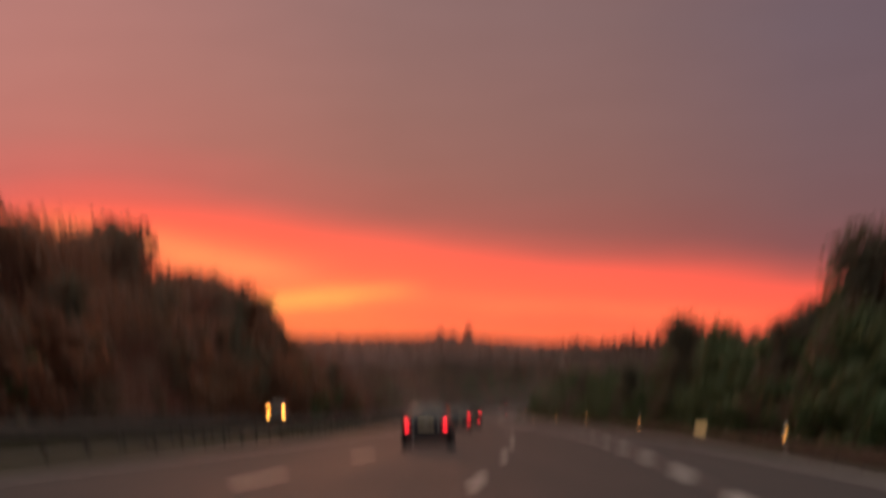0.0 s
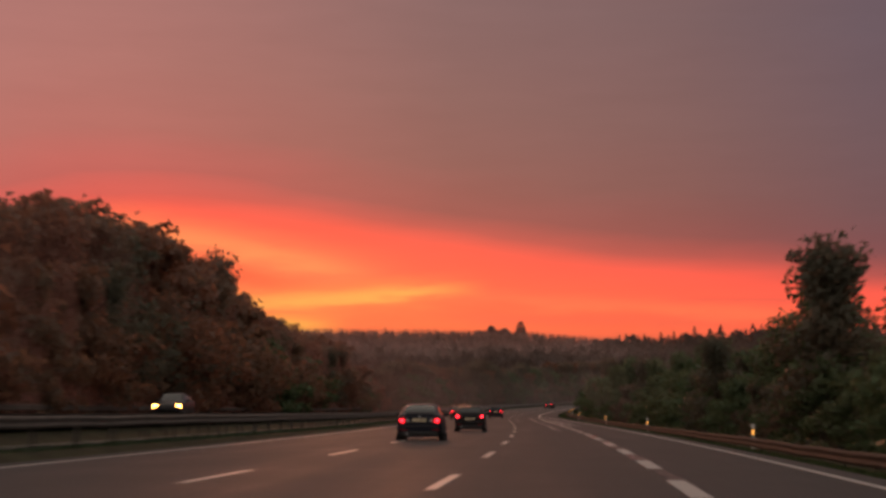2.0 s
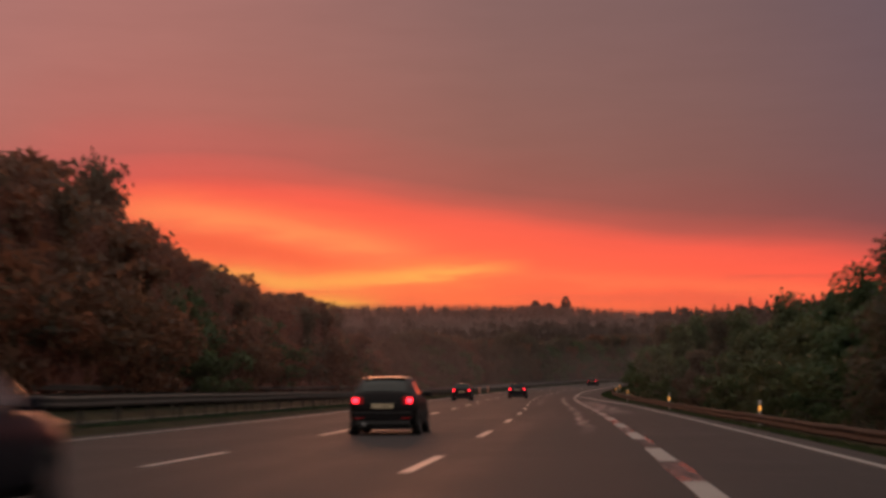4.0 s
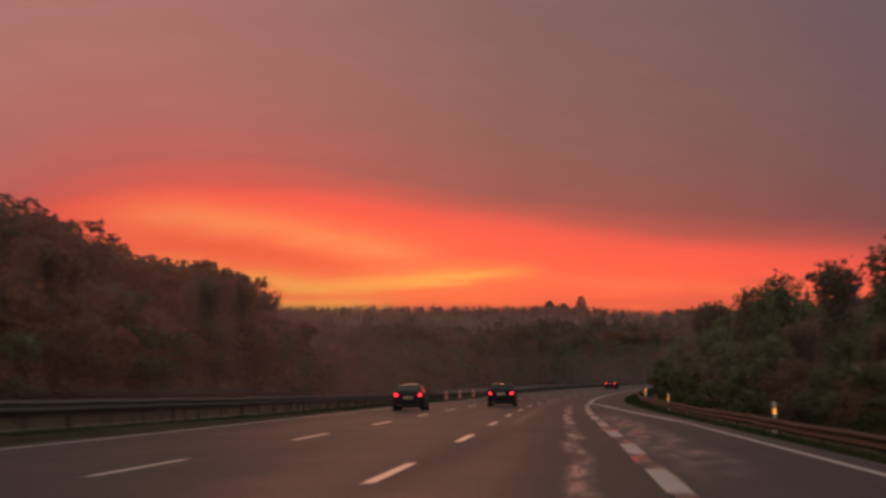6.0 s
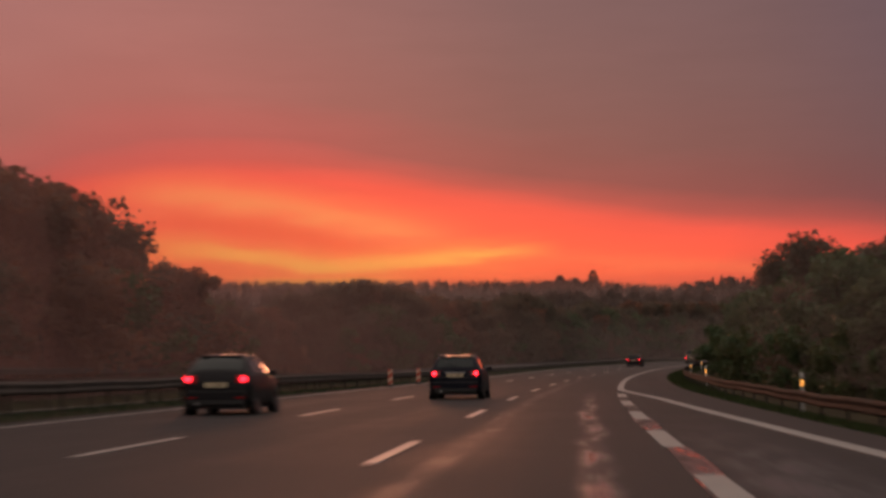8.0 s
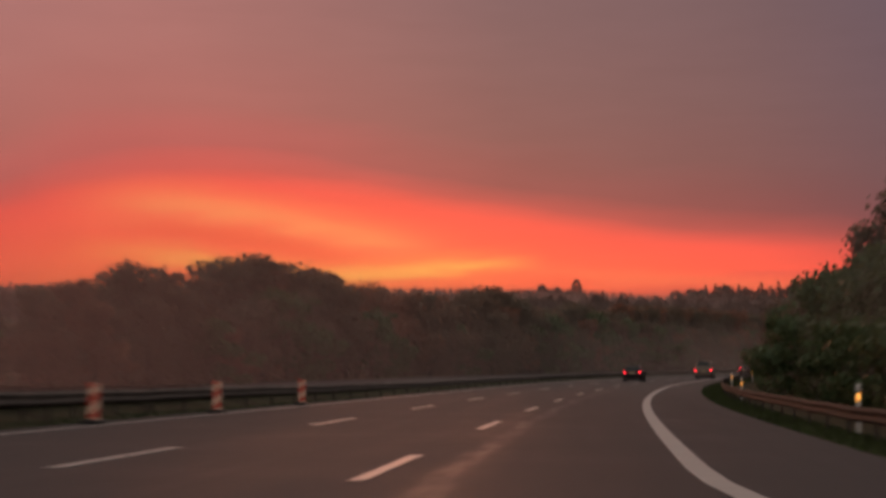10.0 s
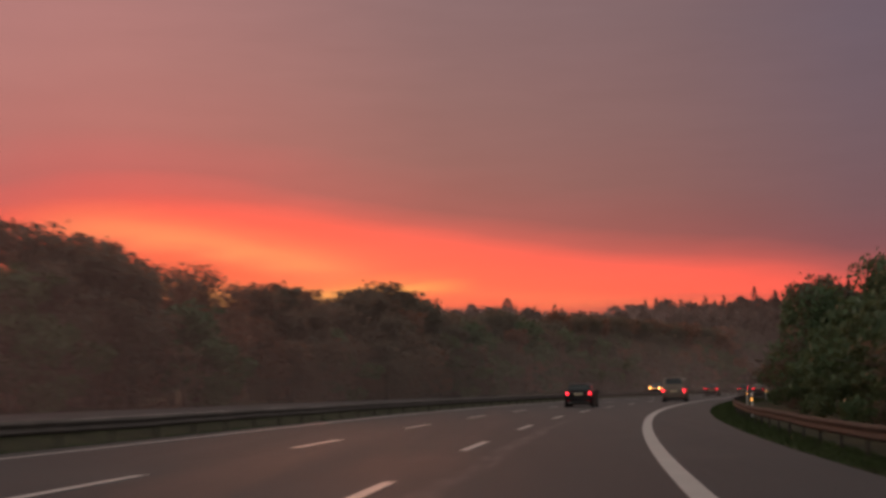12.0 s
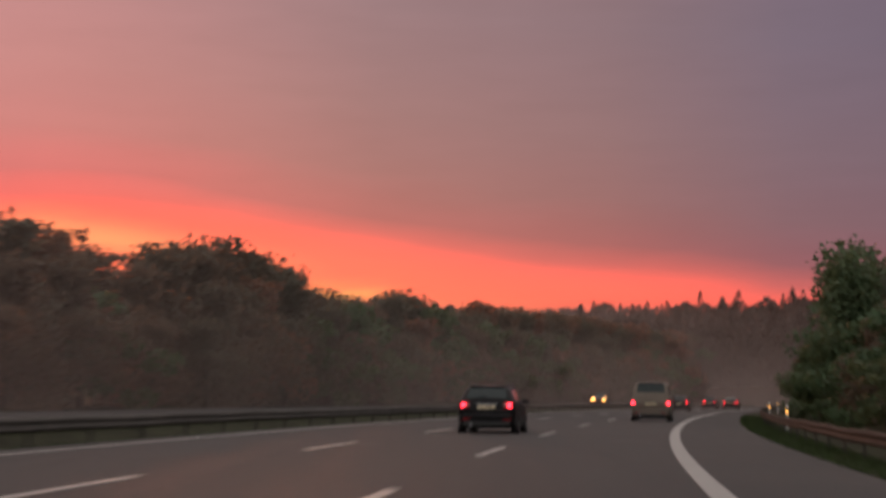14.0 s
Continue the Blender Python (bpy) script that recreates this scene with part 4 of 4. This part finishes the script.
def mist_sheet(y, x0, x1, z0, height, density, colour, clear=1.0):
    """A sheet standing in for distance haze before the slopes: thin, denser towards the ground."""
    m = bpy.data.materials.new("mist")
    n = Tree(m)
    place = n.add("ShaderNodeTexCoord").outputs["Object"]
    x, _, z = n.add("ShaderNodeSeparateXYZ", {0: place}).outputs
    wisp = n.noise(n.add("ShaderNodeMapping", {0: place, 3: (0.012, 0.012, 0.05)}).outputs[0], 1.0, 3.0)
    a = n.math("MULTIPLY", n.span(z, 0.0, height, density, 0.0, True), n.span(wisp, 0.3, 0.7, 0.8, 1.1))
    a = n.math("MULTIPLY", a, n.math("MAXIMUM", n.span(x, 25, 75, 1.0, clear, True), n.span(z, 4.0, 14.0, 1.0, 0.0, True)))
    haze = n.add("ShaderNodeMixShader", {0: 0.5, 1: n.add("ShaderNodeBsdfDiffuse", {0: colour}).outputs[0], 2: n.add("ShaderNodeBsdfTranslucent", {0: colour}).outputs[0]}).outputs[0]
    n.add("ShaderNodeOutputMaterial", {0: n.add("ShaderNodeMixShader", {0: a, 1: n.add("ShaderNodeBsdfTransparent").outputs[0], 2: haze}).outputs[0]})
    verts, faces, k = [], [], 24
    for i in range(k + 1):
        x = x0 + (x1 - x0) * i / k
        bend = 22 * math.sin(i * 0.9) * 0.3
        verts += [(x, bend, 0), (x, bend + 2, height)]
        if i:
            faces.append((2 * i - 2, 2 * i, 2 * i + 1, 2 * i - 1))
    ob = raw("backdrop_mist", verts, faces, m, smooth=True)
    ob.location = (0, y, z0)
    return tagged(ob, "thin tinted sheet standing in for haze before the wooded slopes", "mist", kind="structure")


# added sheets across the view, the haze put into their colour and density
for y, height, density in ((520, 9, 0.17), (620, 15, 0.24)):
    mist_sheet(y, line_x(y) - 60, line_x(y) + 40, road_z(y), height, density, (0.44, 0.335, 0.305, 1))
mist_sheet(742, -160, 240, 3.0, 29, 0.58, (0.45, 0.345, 0.318, 1), 0.5)
mist_sheet(1040, -420, 480, 10.0, 50, 0.64, (0.52, 0.31, 0.29, 1))


def ridge_haze(y, x0, x1, height, density, colour, clear=1.0):
    """A haze sheet among the trees of slopes and ridge: it follows the ground, and thins towards the right."""
    m = bpy.data.materials.new("ridge_haze")
    n = Tree(m)
    lie_x, _, up = n.add("ShaderNodeSeparateXYZ", {0: n.add("ShaderNodeAttribute", attribute_name="lie").outputs["Vector"]}).outputs
    a = n.math("MULTIPLY", n.span(up, 0.55, 1.0, density, 0.0, True), n.span(lie_x, 25, 75, 1.0, clear, True))
    haze = n.add("ShaderNodeMixShader", {0: 0.5, 1: n.add("ShaderNodeBsdfDiffuse", {0: colour}).outputs[0], 2: n.add("ShaderNodeBsdfTranslucent", {0: colour}).outputs[0]}).outputs[0]
    n.add("ShaderNodeOutputMaterial", {0: n.add("ShaderNodeMixShader", {0: a, 1: n.add("ShaderNodeBsdfTransparent").outputs[0], 2: haze}).outputs[0]})
    verts, faces, lie = [], [], []
    for i, x in enumerate(np.arange(x0, x1, 20.0)):
        g = ground_height(y, x - line_x(770))
        for u in (0.0, 0.5, 1.0):
            verts.append((x, y + 3 * math.sin(x * 0.05), g - 1 + height * u))
            lie.append((x, 0.0, u))
        if i:
            k = 3 * i
            faces += [(k - 3, k, k + 1, k - 2), (k - 2, k + 1, k + 2, k - 1)]
    ob = raw("backdrop_mist", verts, faces, m, smooth=True)
    ob.data.attributes.new("lie", "FLOAT_VECTOR", "POINT").data.foreach_set("vector", np.array(lie).ravel())
    return tagged(ob, "thin reddish sheet standing in for haze among the trees of the slopes", "mist", kind="structure")


# one added haze sheet in front of each further layer of woods
ridge_haze(800, -170, 230, 17, 0.50, (0.45, 0.33, 0.305, 1), 0.25)
ridge_haze(955, -250, 310, 23, 0.50, (0.46, 0.305, 0.285, 1), 0.35)
ridge_haze(1435, -430, 480, 19, 0.62, (0.54, 0.28, 0.25, 1))


def haze_sheet(y0, y1, off, height, density, colour, grow=0.8, drop=0.85):
    """A tinted sheet standing in for haze along the road, thinner upwards and towards its ends."""
    m = bpy.data.materials.new("roadside_haze")
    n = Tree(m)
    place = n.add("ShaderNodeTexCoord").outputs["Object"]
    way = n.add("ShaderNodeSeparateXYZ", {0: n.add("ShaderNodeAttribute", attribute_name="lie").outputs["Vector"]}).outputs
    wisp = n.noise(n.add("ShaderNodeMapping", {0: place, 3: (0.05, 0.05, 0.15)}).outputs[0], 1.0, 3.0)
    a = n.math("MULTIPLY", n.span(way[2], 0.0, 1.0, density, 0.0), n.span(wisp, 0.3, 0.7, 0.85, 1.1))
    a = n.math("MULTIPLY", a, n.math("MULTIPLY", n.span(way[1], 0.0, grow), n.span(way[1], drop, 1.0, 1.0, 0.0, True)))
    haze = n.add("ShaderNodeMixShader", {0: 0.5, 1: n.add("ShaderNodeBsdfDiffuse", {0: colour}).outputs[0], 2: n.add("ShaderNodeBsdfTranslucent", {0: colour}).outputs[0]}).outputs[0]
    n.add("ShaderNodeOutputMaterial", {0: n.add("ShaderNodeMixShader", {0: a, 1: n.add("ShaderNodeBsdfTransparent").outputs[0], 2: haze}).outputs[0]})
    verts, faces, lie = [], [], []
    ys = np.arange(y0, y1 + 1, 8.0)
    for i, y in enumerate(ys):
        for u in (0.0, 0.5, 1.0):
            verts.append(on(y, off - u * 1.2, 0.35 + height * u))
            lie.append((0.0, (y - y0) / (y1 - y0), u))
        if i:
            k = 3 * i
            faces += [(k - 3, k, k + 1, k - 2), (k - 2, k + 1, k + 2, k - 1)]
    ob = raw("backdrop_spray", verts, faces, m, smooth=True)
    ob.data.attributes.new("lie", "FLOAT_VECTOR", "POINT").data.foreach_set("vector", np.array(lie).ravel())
    return tagged(ob, "thin tinted sheet standing in for haze beside the road", "mist", kind="structure")


# added see-through sheets that lift and redden the woods behind, as haze would
haze_sheet(300, 738, -20.8, 11.0, 0.38, (0.43, 0.345, 0.318, 1), 0.58)
haze_sheet(70, 470, -24.6, 15.0, 0.43, (0.64, 0.285, 0.24, 1), 0.25, 0.45)
haze_sheet(170, 470, -11.2, 12.0, 0.36, (0.48, 0.29, 0.265, 1), 0.4, 0.4)
haze_sheet(170, 400, 11.0, 8.0, 0.30, (0.48, 0.33, 0.30, 1), 0.6, 0.6)


# ---------------------------------------------------------------- vehicles
def shape(rows, width):
    """Stations from tail to nose: way, underside, waist, top, half width of the top against that of the waist, half width of the waist."""
    keys = np.array(rows, float)

    def at(y):
        v = [float(np.interp(y, keys[:, 0], keys[:, i])) for i in range(1, 6)]
        low, waist, top, slim, wide = v
        w = width / 2 * wide
        mid = low + (waist - low) * 0.55
        return [(w * 0.86, low), (w * 0.97, low + 0.10), (w, mid), (w * 0.985, waist - 0.03), (w * 0.96, waist), (w * slim * 1.01, top - 0.07),
                (w * slim * 0.93, top - 0.015), (w * slim * 0.55, top + 0.012), (0.0, top + 0.02)]
    return at


def patch(name, at, y0, y1, k0, k1, sign, material, parent, label="", lift=0.006, inset=0.0, steps=6):
    """A panel that lies on the body between two stations and two ribs of its section."""
    verts, faces = [], []
    ks = list(np.linspace(k0, k1, 5))
    for i in range(steps + 1):
        y = y0 + (y1 - y0) * i / steps
        s = at(y)
        for k in ks:
            j = min(int(k), len(s) - 2)
            u = k - j
            x, z = s[j][0] * (1 - u) + s[j + 1][0] * u, s[j][1] * (1 - u) + s[j + 1][1] * u
            tx, tz = s[j + 1][0] - s[j][0], s[j + 1][1] - s[j][1]
            n = math.hypot(tx, tz) or 1
            verts.append((sign * (x + tz / n * lift), y - lift * 0.7 * (1 if y < 2 else -1), z - tx / n * lift))
    c = len(ks)
    for i in range(steps):
        for j in range(c - 1):
            f = (i * c + j, i * c + j + 1, (i + 1) * c + j + 1, (i + 1) * c + j)
            faces.append(f if sign > 0 else f[::-1])
    return raw(name, verts, faces, material, parent, label, smooth=True)


STYLES = {
    # way, underside, waist, top, slimness of the top, width
    "saloon": dict(length=4.47, rows=[(0, .46, .70, .74, .97, .80), (.05, .36, .86, .93, .95, .92), (.14, .28, .92, 1.02, .93, .97), (.60, .24, .95, 1.07, .88, 1), (.85, .2, .96, 1.22, .80, 1),
                                       (1.22, .2, .96, 1.37, .72, 1), (1.8, .2, .95, 1.425, .72, 1), (2.5, .2, .93, 1.39, .71, 1), (2.75, .2, .92, 1.27, .74, 1), (3.22, .2, .90, .99, .88, 1),
                                       (3.9, .22, .82, .88, .90, .98), (4.3, .25, .70, .76, .92, .9), (4.47, .34, .58, .62, .95, .74)],
                   rear=(.62, 1.20), side=(.95, 2.95), front=(2.55, 3.20), lamp=(0.78, 0.17), plate=0.80),
    "hatch": dict(length=4.15, rows=[(0, .44, .72, .80, .96, .82), (.05, .34, .88, .98, .94, .93), (.16, .27, .95, 1.06, .90, .98), (.45, .22, .97, 1.27, .80, 1), (.70, .2, .97, 1.41, .73, 1),
                                      (1.5, .2, .96, 1.46, .73, 1), (2.2, .2, .94, 1.42, .72, 1), (2.5, .2, .93, 1.29, .75, 1), (2.98, .2, .90, 1.0, .88, 1), (3.6, .22, .82, .88, .9, .98), (4.0, .25, .7, .76, .92, .9),
                                      (4.15, .34, .58, .62, .95, .74)],
                  rear=(.18, .66), side=(.6, 2.7), front=(2.25, 2.95), lamp=(0.86, 0.16), plate=0.72),
    "estate": dict(length=4.72, rows=[(0, .44, .74, .80, .96, .84), (.05, .34, .90, .98, .94, .94), (.13, .27, .97, 1.05, .90, .98), (.30, .22, .98, 1.24, .82, 1), (.48, .2, .98, 1.42, .75, 1),
                                       (1.5, .2, .97, 1.475, .74, 1), (2.5, .2, .95, 1.44, .73, 1), (2.85, .2, .94, 1.29, .75, 1), (3.4, .2, .90, 1.0, .88, 1), (4.1, .22, .82, .88, .9, .98), (4.55, .25, .7, .76, .92, .9),
                                       (4.72, .34, .58, .62, .95, .74)],
                   rear=(.14, .46), side=(.55, 3.1), front=(2.6, 3.35), lamp=(0.86, 0.15), plate=0.80),
    "van": dict(length=4.89, rows=[(0, .42, .86, .95, .98, .93), (.04, .32, 1.10, 1.20, .97, .97), (.10, .26, 1.14, 1.32, .95, 1), (.20, .22, 1.16, 1.72, .88, 1), (.32, .22, 1.16, 1.90, .82, 1),
                                    (1.5, .22, 1.16, 1.95, .82, 1), (3.0, .22, 1.14, 1.92, .82, 1), (3.4, .22, 1.12, 1.72, .83, 1), (4.05, .22, 1.06, 1.18, .88, 1), (4.55, .24, .92, 1.0, .9, .97), (4.8, .28, .76, .82, .92, .9),
                                    (4.89, .36, .62, .66, .95, .78)],
                rear=(.10, .31), side=(.5, 3.5), front=(3.05, 4.0), lamp=(0.90, 0.13), plate=0.86),
}


def wheel(parent, x, y, r):
    w = new("wheel")
    w.parent, w.location = parent, (x, y, r)
    s = 1 if x > 0 else -1
    bm = bmesh.new()
    prof = [(0.62, -.09), (.92, -.10), (1.0, -.075), (1.0, .075), (.92, .10), (.62, .09)]
    rings = [[bm.verts.new((b, r * a * math.cos(t * math.tau / 20), r * a * math.sin(t * math.tau / 20))) for t in range(20)] for a, b in prof]
    for i in range(6):
        for t in range(20):
            bm.faces.new((rings[i][t], rings[i][(t + 1) % 20], rings[(i + 1) % 6][(t + 1) % 20], rings[(i + 1) % 6][t]))
    part("tyre", bm, RUBBER, w, smooth=True)
    bm = bmesh.new()
    tube(bm, (s * 0.03, 0, 0), (s * 0.075, 0, 0), r * 0.18, r * 0.16, 10)
    for t in range(5):
        a = t * math.tau / 5
        tube(bm, (s * 0.06, 0, 0), (s * 0.06, math.cos(a) * r * 0.6, math.sin(a) * r * 0.6), r * 0.07, r * 0.05, 6)
    tube(bm, (-s * 0.08, 0, 0), (s * 0.02, 0, 0), r * 0.63, r * 0.63, 20)
    part("rim", bm, ALLOY, w)
    return w


def car(name, style, width, paint, label, oncoming=False):
    """A car with its tail at y = 0 and its nose along +y."""
    st = STYLES[style]
    L, at = st["length"], shape(st["rows"], width)
    ob = new(name)
    tagged(ob, label, "van" if style == "van" else "car", "traffic on the motorway")
    ys = sorted(set(list(np.linspace(0, 0.6, 9)) + list(np.linspace(0.6, L - 0.5, 22)) + list(np.linspace(L - 0.5, L, 7))))
    bm = bmesh.new()
    rings = []
    for y in ys:
        s = at(y)
        rings.append([bm.verts.new((x, y, z)) for x, z in s] + [bm.verts.new((-x, y, z)) for x, z in s[-2::-1]])
    for a, b in zip(rings, rings[1:]):
        for j in range(len(a)):
            k = (j + 1) % len(a)
            bm.faces.new((a[j], b[j], b[k], a[k]))
    bm.faces.new(rings[0][::-1])
    bm.faces.new(rings[-1])
    bmesh.ops.recalc_face_normals(bm, faces=bm.faces[:])
    part("body", bm, paint, ob, smooth=True)
    for sign in (1, -1):
        patch("rear_window", at, *st["rear"], 6.4, 8.0, sign, GLASS, ob, "dark rear window half")
        patch("windscreen", at, *st["front"], 6.4, 8.0, sign, GLASS, ob, "dark windscreen half")
        a, b = st["side"]
        mid = (a + b) / 2
        patch("side_window", at, a, mid - 0.04, 4.12, 4.9, sign, GLASS, ob)
        patch("side_window", at, mid + 0.04, b, 4.12, 4.9, sign, GLASS, ob)
        # mirrors
        s = at(b - 0.15)
        bm = box(bmesh.new(), min(sign * (s[4][0] - .02), sign * (s[4][0] + .20)), max(sign * (s[4][0] - .02), sign * (s[4][0] + .20)), b - 0.25, b - 0.12, s[4][1] + .02, s[4][1] + .15, 0.03)
        part("mirror", bm, paint if style != "van" else BLACK, ob)
        # lamps
        z, h = st["lamp"]
        x0, x1 = (width / 2 * 0.58, width / 2 * 0.90)
        if style == "van":
            x0, x1, h = width / 2 * 0.80, width / 2 * 0.975, 0.17
        lamp = new("tail_lamp")
        lamp.parent = ob
        bm = box(bmesh.new(), min(sign * x0, sign * x1), max(sign * x0, sign * x1), -0.02 if style != "van" else 0.0, 0.10, z - h / 2 - .02, z + h / 2 + .02, 0.03)
        part("lamp_glass", bm, TAIL_GLASS if oncoming else TAIL_DIM, lamp, "red lamp glass")
        cx, face = sign * (x0 * 0.35 + x1 * 0.65), -0.032 if style != "van" else -0.012
        glowing = TAIL if not oncoming else TAIL_GLASS
        if style == "saloon":
            # a round lamp of glowing rings, and a clear one beside it
            cx = sign * width / 2 * 0.76
            part("lamp_bulb", tube(bmesh.new(), (cx, face - 0.004, z), (cx, 0.0, z), 0.042, 0.046, 18), glowing, lamp, "glowing red lamp")
            for a in (0.058, 0.075):
                bm = bmesh.new()
                ring = [[bm.verts.new((cx + (a + dr) * math.cos(k * math.tau / 24), face + dy, z + (a + dr) * math.sin(k * math.tau / 24))) for k in range(24)]
                        for dr, dy in ((-0.006, 0.0), (0.0, -0.006), (0.006, 0.0), (0.0, 0.012))]
                for i in range(4):
                    for k in range(24):
                        bm.faces.new((ring[i][k], ring[i][(k + 1) % 24], ring[(i + 1) % 4][(k + 1) % 24], ring[(i + 1) % 4][k]))
                part("lamp_ring", bm, TAIL_RING if not oncoming else TAIL_GLASS, lamp, "glowing red ring")
            bx = sign * width / 2 * 0.50
            part("reversing_lamp", tube(bmesh.new(), (bx, face, z + 0.01), (bx, 0.02, z + 0.01), 0.062, 0.066, 16), LENS, ob, "clear reversing lamp")
        else:
            part("lamp_bulb", tube(bmesh.new(), (cx, face, z), (cx, 0.0, z), h * 0.42, h * 0.45, 18), glowing, lamp, "glowing red lamp")
            if style == "estate":
                bx = sign * (x0 * 0.8 + x1 * 0.2)
                part("reversing_lamp", box(bmesh.new(), bx - 0.05, bx + 0.05, -0.03, 0.02, z - 0.035, z + 0.035, 0.01), LENS, ob, "clear reversing lamp")
        bm = box(bmesh.new(), min(sign * width * .30, sign * width * .45), max(sign * width * .30, sign * width * .45), L - .40, L - .08, .58, .76, 0.02)
        part("head_lamp", bm, HEAD if oncoming else GLASS, ob, "glowing head lamp" if oncoming else "")
        bm = box(bmesh.new(), min(sign * width * .28, sign * width * .41), max(sign * width * .28, sign * width * .41), -0.062, -0.02, .405, .44, 0.008)
        part("bumper_reflector", bm, REFLECTOR if not oncoming else TAIL_GLASS, ob, "red bumper reflector")
        for y in (L * 0.185, L * 0.80):
            wheel(ob, sign * (width / 2 - 0.10), y, 0.315)
            bm = bmesh.new()
            tube(bm, (sign * (width / 2 - .09), y, .315), (sign * (width / 2 - .004), y, .33), .385, .385, 20)
            part("wheel_arch", bm, BLACK, ob)
    bm = box(bmesh.new(), -width * .43, width * .43, -0.05, 0.10, .36, .60, 0.04)
    part("rear_bumper", bm, paint, ob, smooth=False)
    part("bumper_skirt", box(bmesh.new(), -width * .40, width * .40, -0.03, 0.12, .24, .37, 0.03), BLACK, ob)
    part("boot_seam", box(bmesh.new(), -width * .40, width * .40, -0.012, 0.03, st["plate"] - .135, st["plate"] - .125), BLACK, ob)
    part("tailgate_trim", box(bmesh.new(), -.34, .34, -0.035, 0.04, st["plate"] + .075, st["plate"] + .10, 0.008), ALLOY if style == "estate" else BLACK, ob)
    plate = part("number_plate", box(bmesh.new(), -.26, .26, -0.045, -0.004, st["plate"] - .055, st["plate"] + .055, 0.006), PLATE, ob, "pale plate with plain bars")
    for a, b in ((-.20, -.10), (-.05, .20)):
        part("plate_bar", box(bmesh.new(), a, b, -0.049, -0.046, st["plate"] - .03, st["plate"] + .03), BAR, plate)
    if style == "saloon":
        part("emblem", tube(bmesh.new(), (0, -0.03, st["plate"] + .145), (0, 0.06, st["plate"] + .145), .035, .037, 14), ALLOY, ob, "small round grey emblem")
    part("underbody", box(bmesh.new(), -width * .40, width * .40, 0.14, L - 0.35, .15, .32, 0.03), BLACK, ob, "dark underside")
    part("bumper_rub_strip", box(bmesh.new(), -width * .42, width * .42, -0.058, -0.04, .545, .575, 0.006), BLACK, ob)
    part("exhaust", tube(bmesh.new(), (-width * .27, -0.04, .27), (-width * .27, .3, .27), .035, .035, 10), ALLOY, ob)
    if style in ("estate", "van"):
        s = at(st["rear"][0] + 0.1)
        part("rear_wiper", tube(bmesh.new(), (0.0, st["rear"][0] - .02, s[8][1] - .02), (-.38, st["rear"][0] + .03, s[8][1] + .10), .014, .009, 6), BLACK, ob)
    if style == "estate":
        for sign in (1, -1):
            bm = bmesh.new()
            for y0, y1, z0, z1 in ((.62, .75, 1.44, 1.51), (.75, 2.3, 1.51, 1.52), (2.3, 2.45, 1.52, 1.45)):
                tube(bm, (sign * width * .33, y0, z0), (sign * width * .33, y1, z1), .016, .016, 8)
            part("roof_rail", bm, BLACK, ob)
    if style == "saloon":
        part("roof_aerial", tube(bmesh.new(), (0, 1.40, 1.40), (0, 1.28, 1.455), .03, .008, 8), paint, ob)
    part("rear_spoiler_lip", box(bmesh.new(), -width * .30, width * .30, st["rear"][1] - .06 if style != "saloon" else .10, st["rear"][1] + .06 if style != "saloon" else .20,
                                 at(st["rear"][1])[8][1] - .015 if style != "saloon" else 1.035, at(st["rear"][1])[8][1] + .02 if style != "saloon" else 1.06, 0.01), paint, ob)
    return ob


NAVY = car_paint("dark_blue", (0.008, 0.009, 0.016))
DARK = car_paint("near_black", (0.009, 0.008, 0.009))
SILVER = car_paint("silver", (0.165, 0.135, 0.110), 0.1)
GREY = car_paint("dark_grey", (0.018, 0.018, 0.020))

car("saloon_car", "saloon", 1.78, NAVY, "dark blue saloon with lit round tail lamps in the middle lane").matrix_basis = stand(62, -3.0, turn=0.5)
car("saloon_car", "saloon", 1.80, NAVY, "dark blue saloon car with round lit tail lamps on wet asphalt").matrix_basis = stand(124, -3.4, turn=0.8)
car("hatchback_car", "hatch", 1.72, DARK, "near black hatchback with lit tail lamps in the middle lane").matrix_basis = stand(155, -2.5)
car("hatchback_car", "hatch", 1.70, GREY, "dark grey hatchback with lit tail lamps in the outer lane").matrix_basis = stand(264, -6.2)
car("estate_car", "estate", 1.78, NAVY, "dark blue estate car with roof rails and lit tail lamps").matrix_basis = stand(281, -1.85)
car("estate_car", "estate", 1.78, DARK, "near black estate car with roof rails and lit tail lamps").matrix_basis = stand(443, -1.8)
car("delivery_van", "van", 1.90, SILVER, "silver passenger van with lit tail lamps and dark rear window").matrix_basis = stand(477, 2.1)
car("hatchback_car", "hatch", 1.72, GREY, "dark grey hatchback with lit tail lamps in the bend").matrix_basis = stand(551, -0.3)
car("saloon_car", "saloon", 1.78, DARK, "near black saloon with lit tail lamps far along the bend").matrix_basis = stand(592, 1.8)
car("hatchback_car", "hatch", 1.72, NAVY, "dark blue hatchback with lit tail lamps far along the bend").matrix_basis = stand(606, -1.9)
m = stand(160, -19.9, opp_up(160) + 0.01) @ Matrix.Rotation(math.pi, 4, "Z")
car("saloon_car", "saloon", 1.76, GREY, "dark oncoming car with glowing yellow head lamps", oncoming=True).matrix_basis = m
m = stand(612, -16.0, opp_up(612) + 0.01) @ Matrix.Rotation(math.pi, 4, "Z")
car("hatchback_car", "hatch", 1.74, GREY, "distant oncoming car with glowing yellow head lamps", oncoming=True).matrix_basis = m
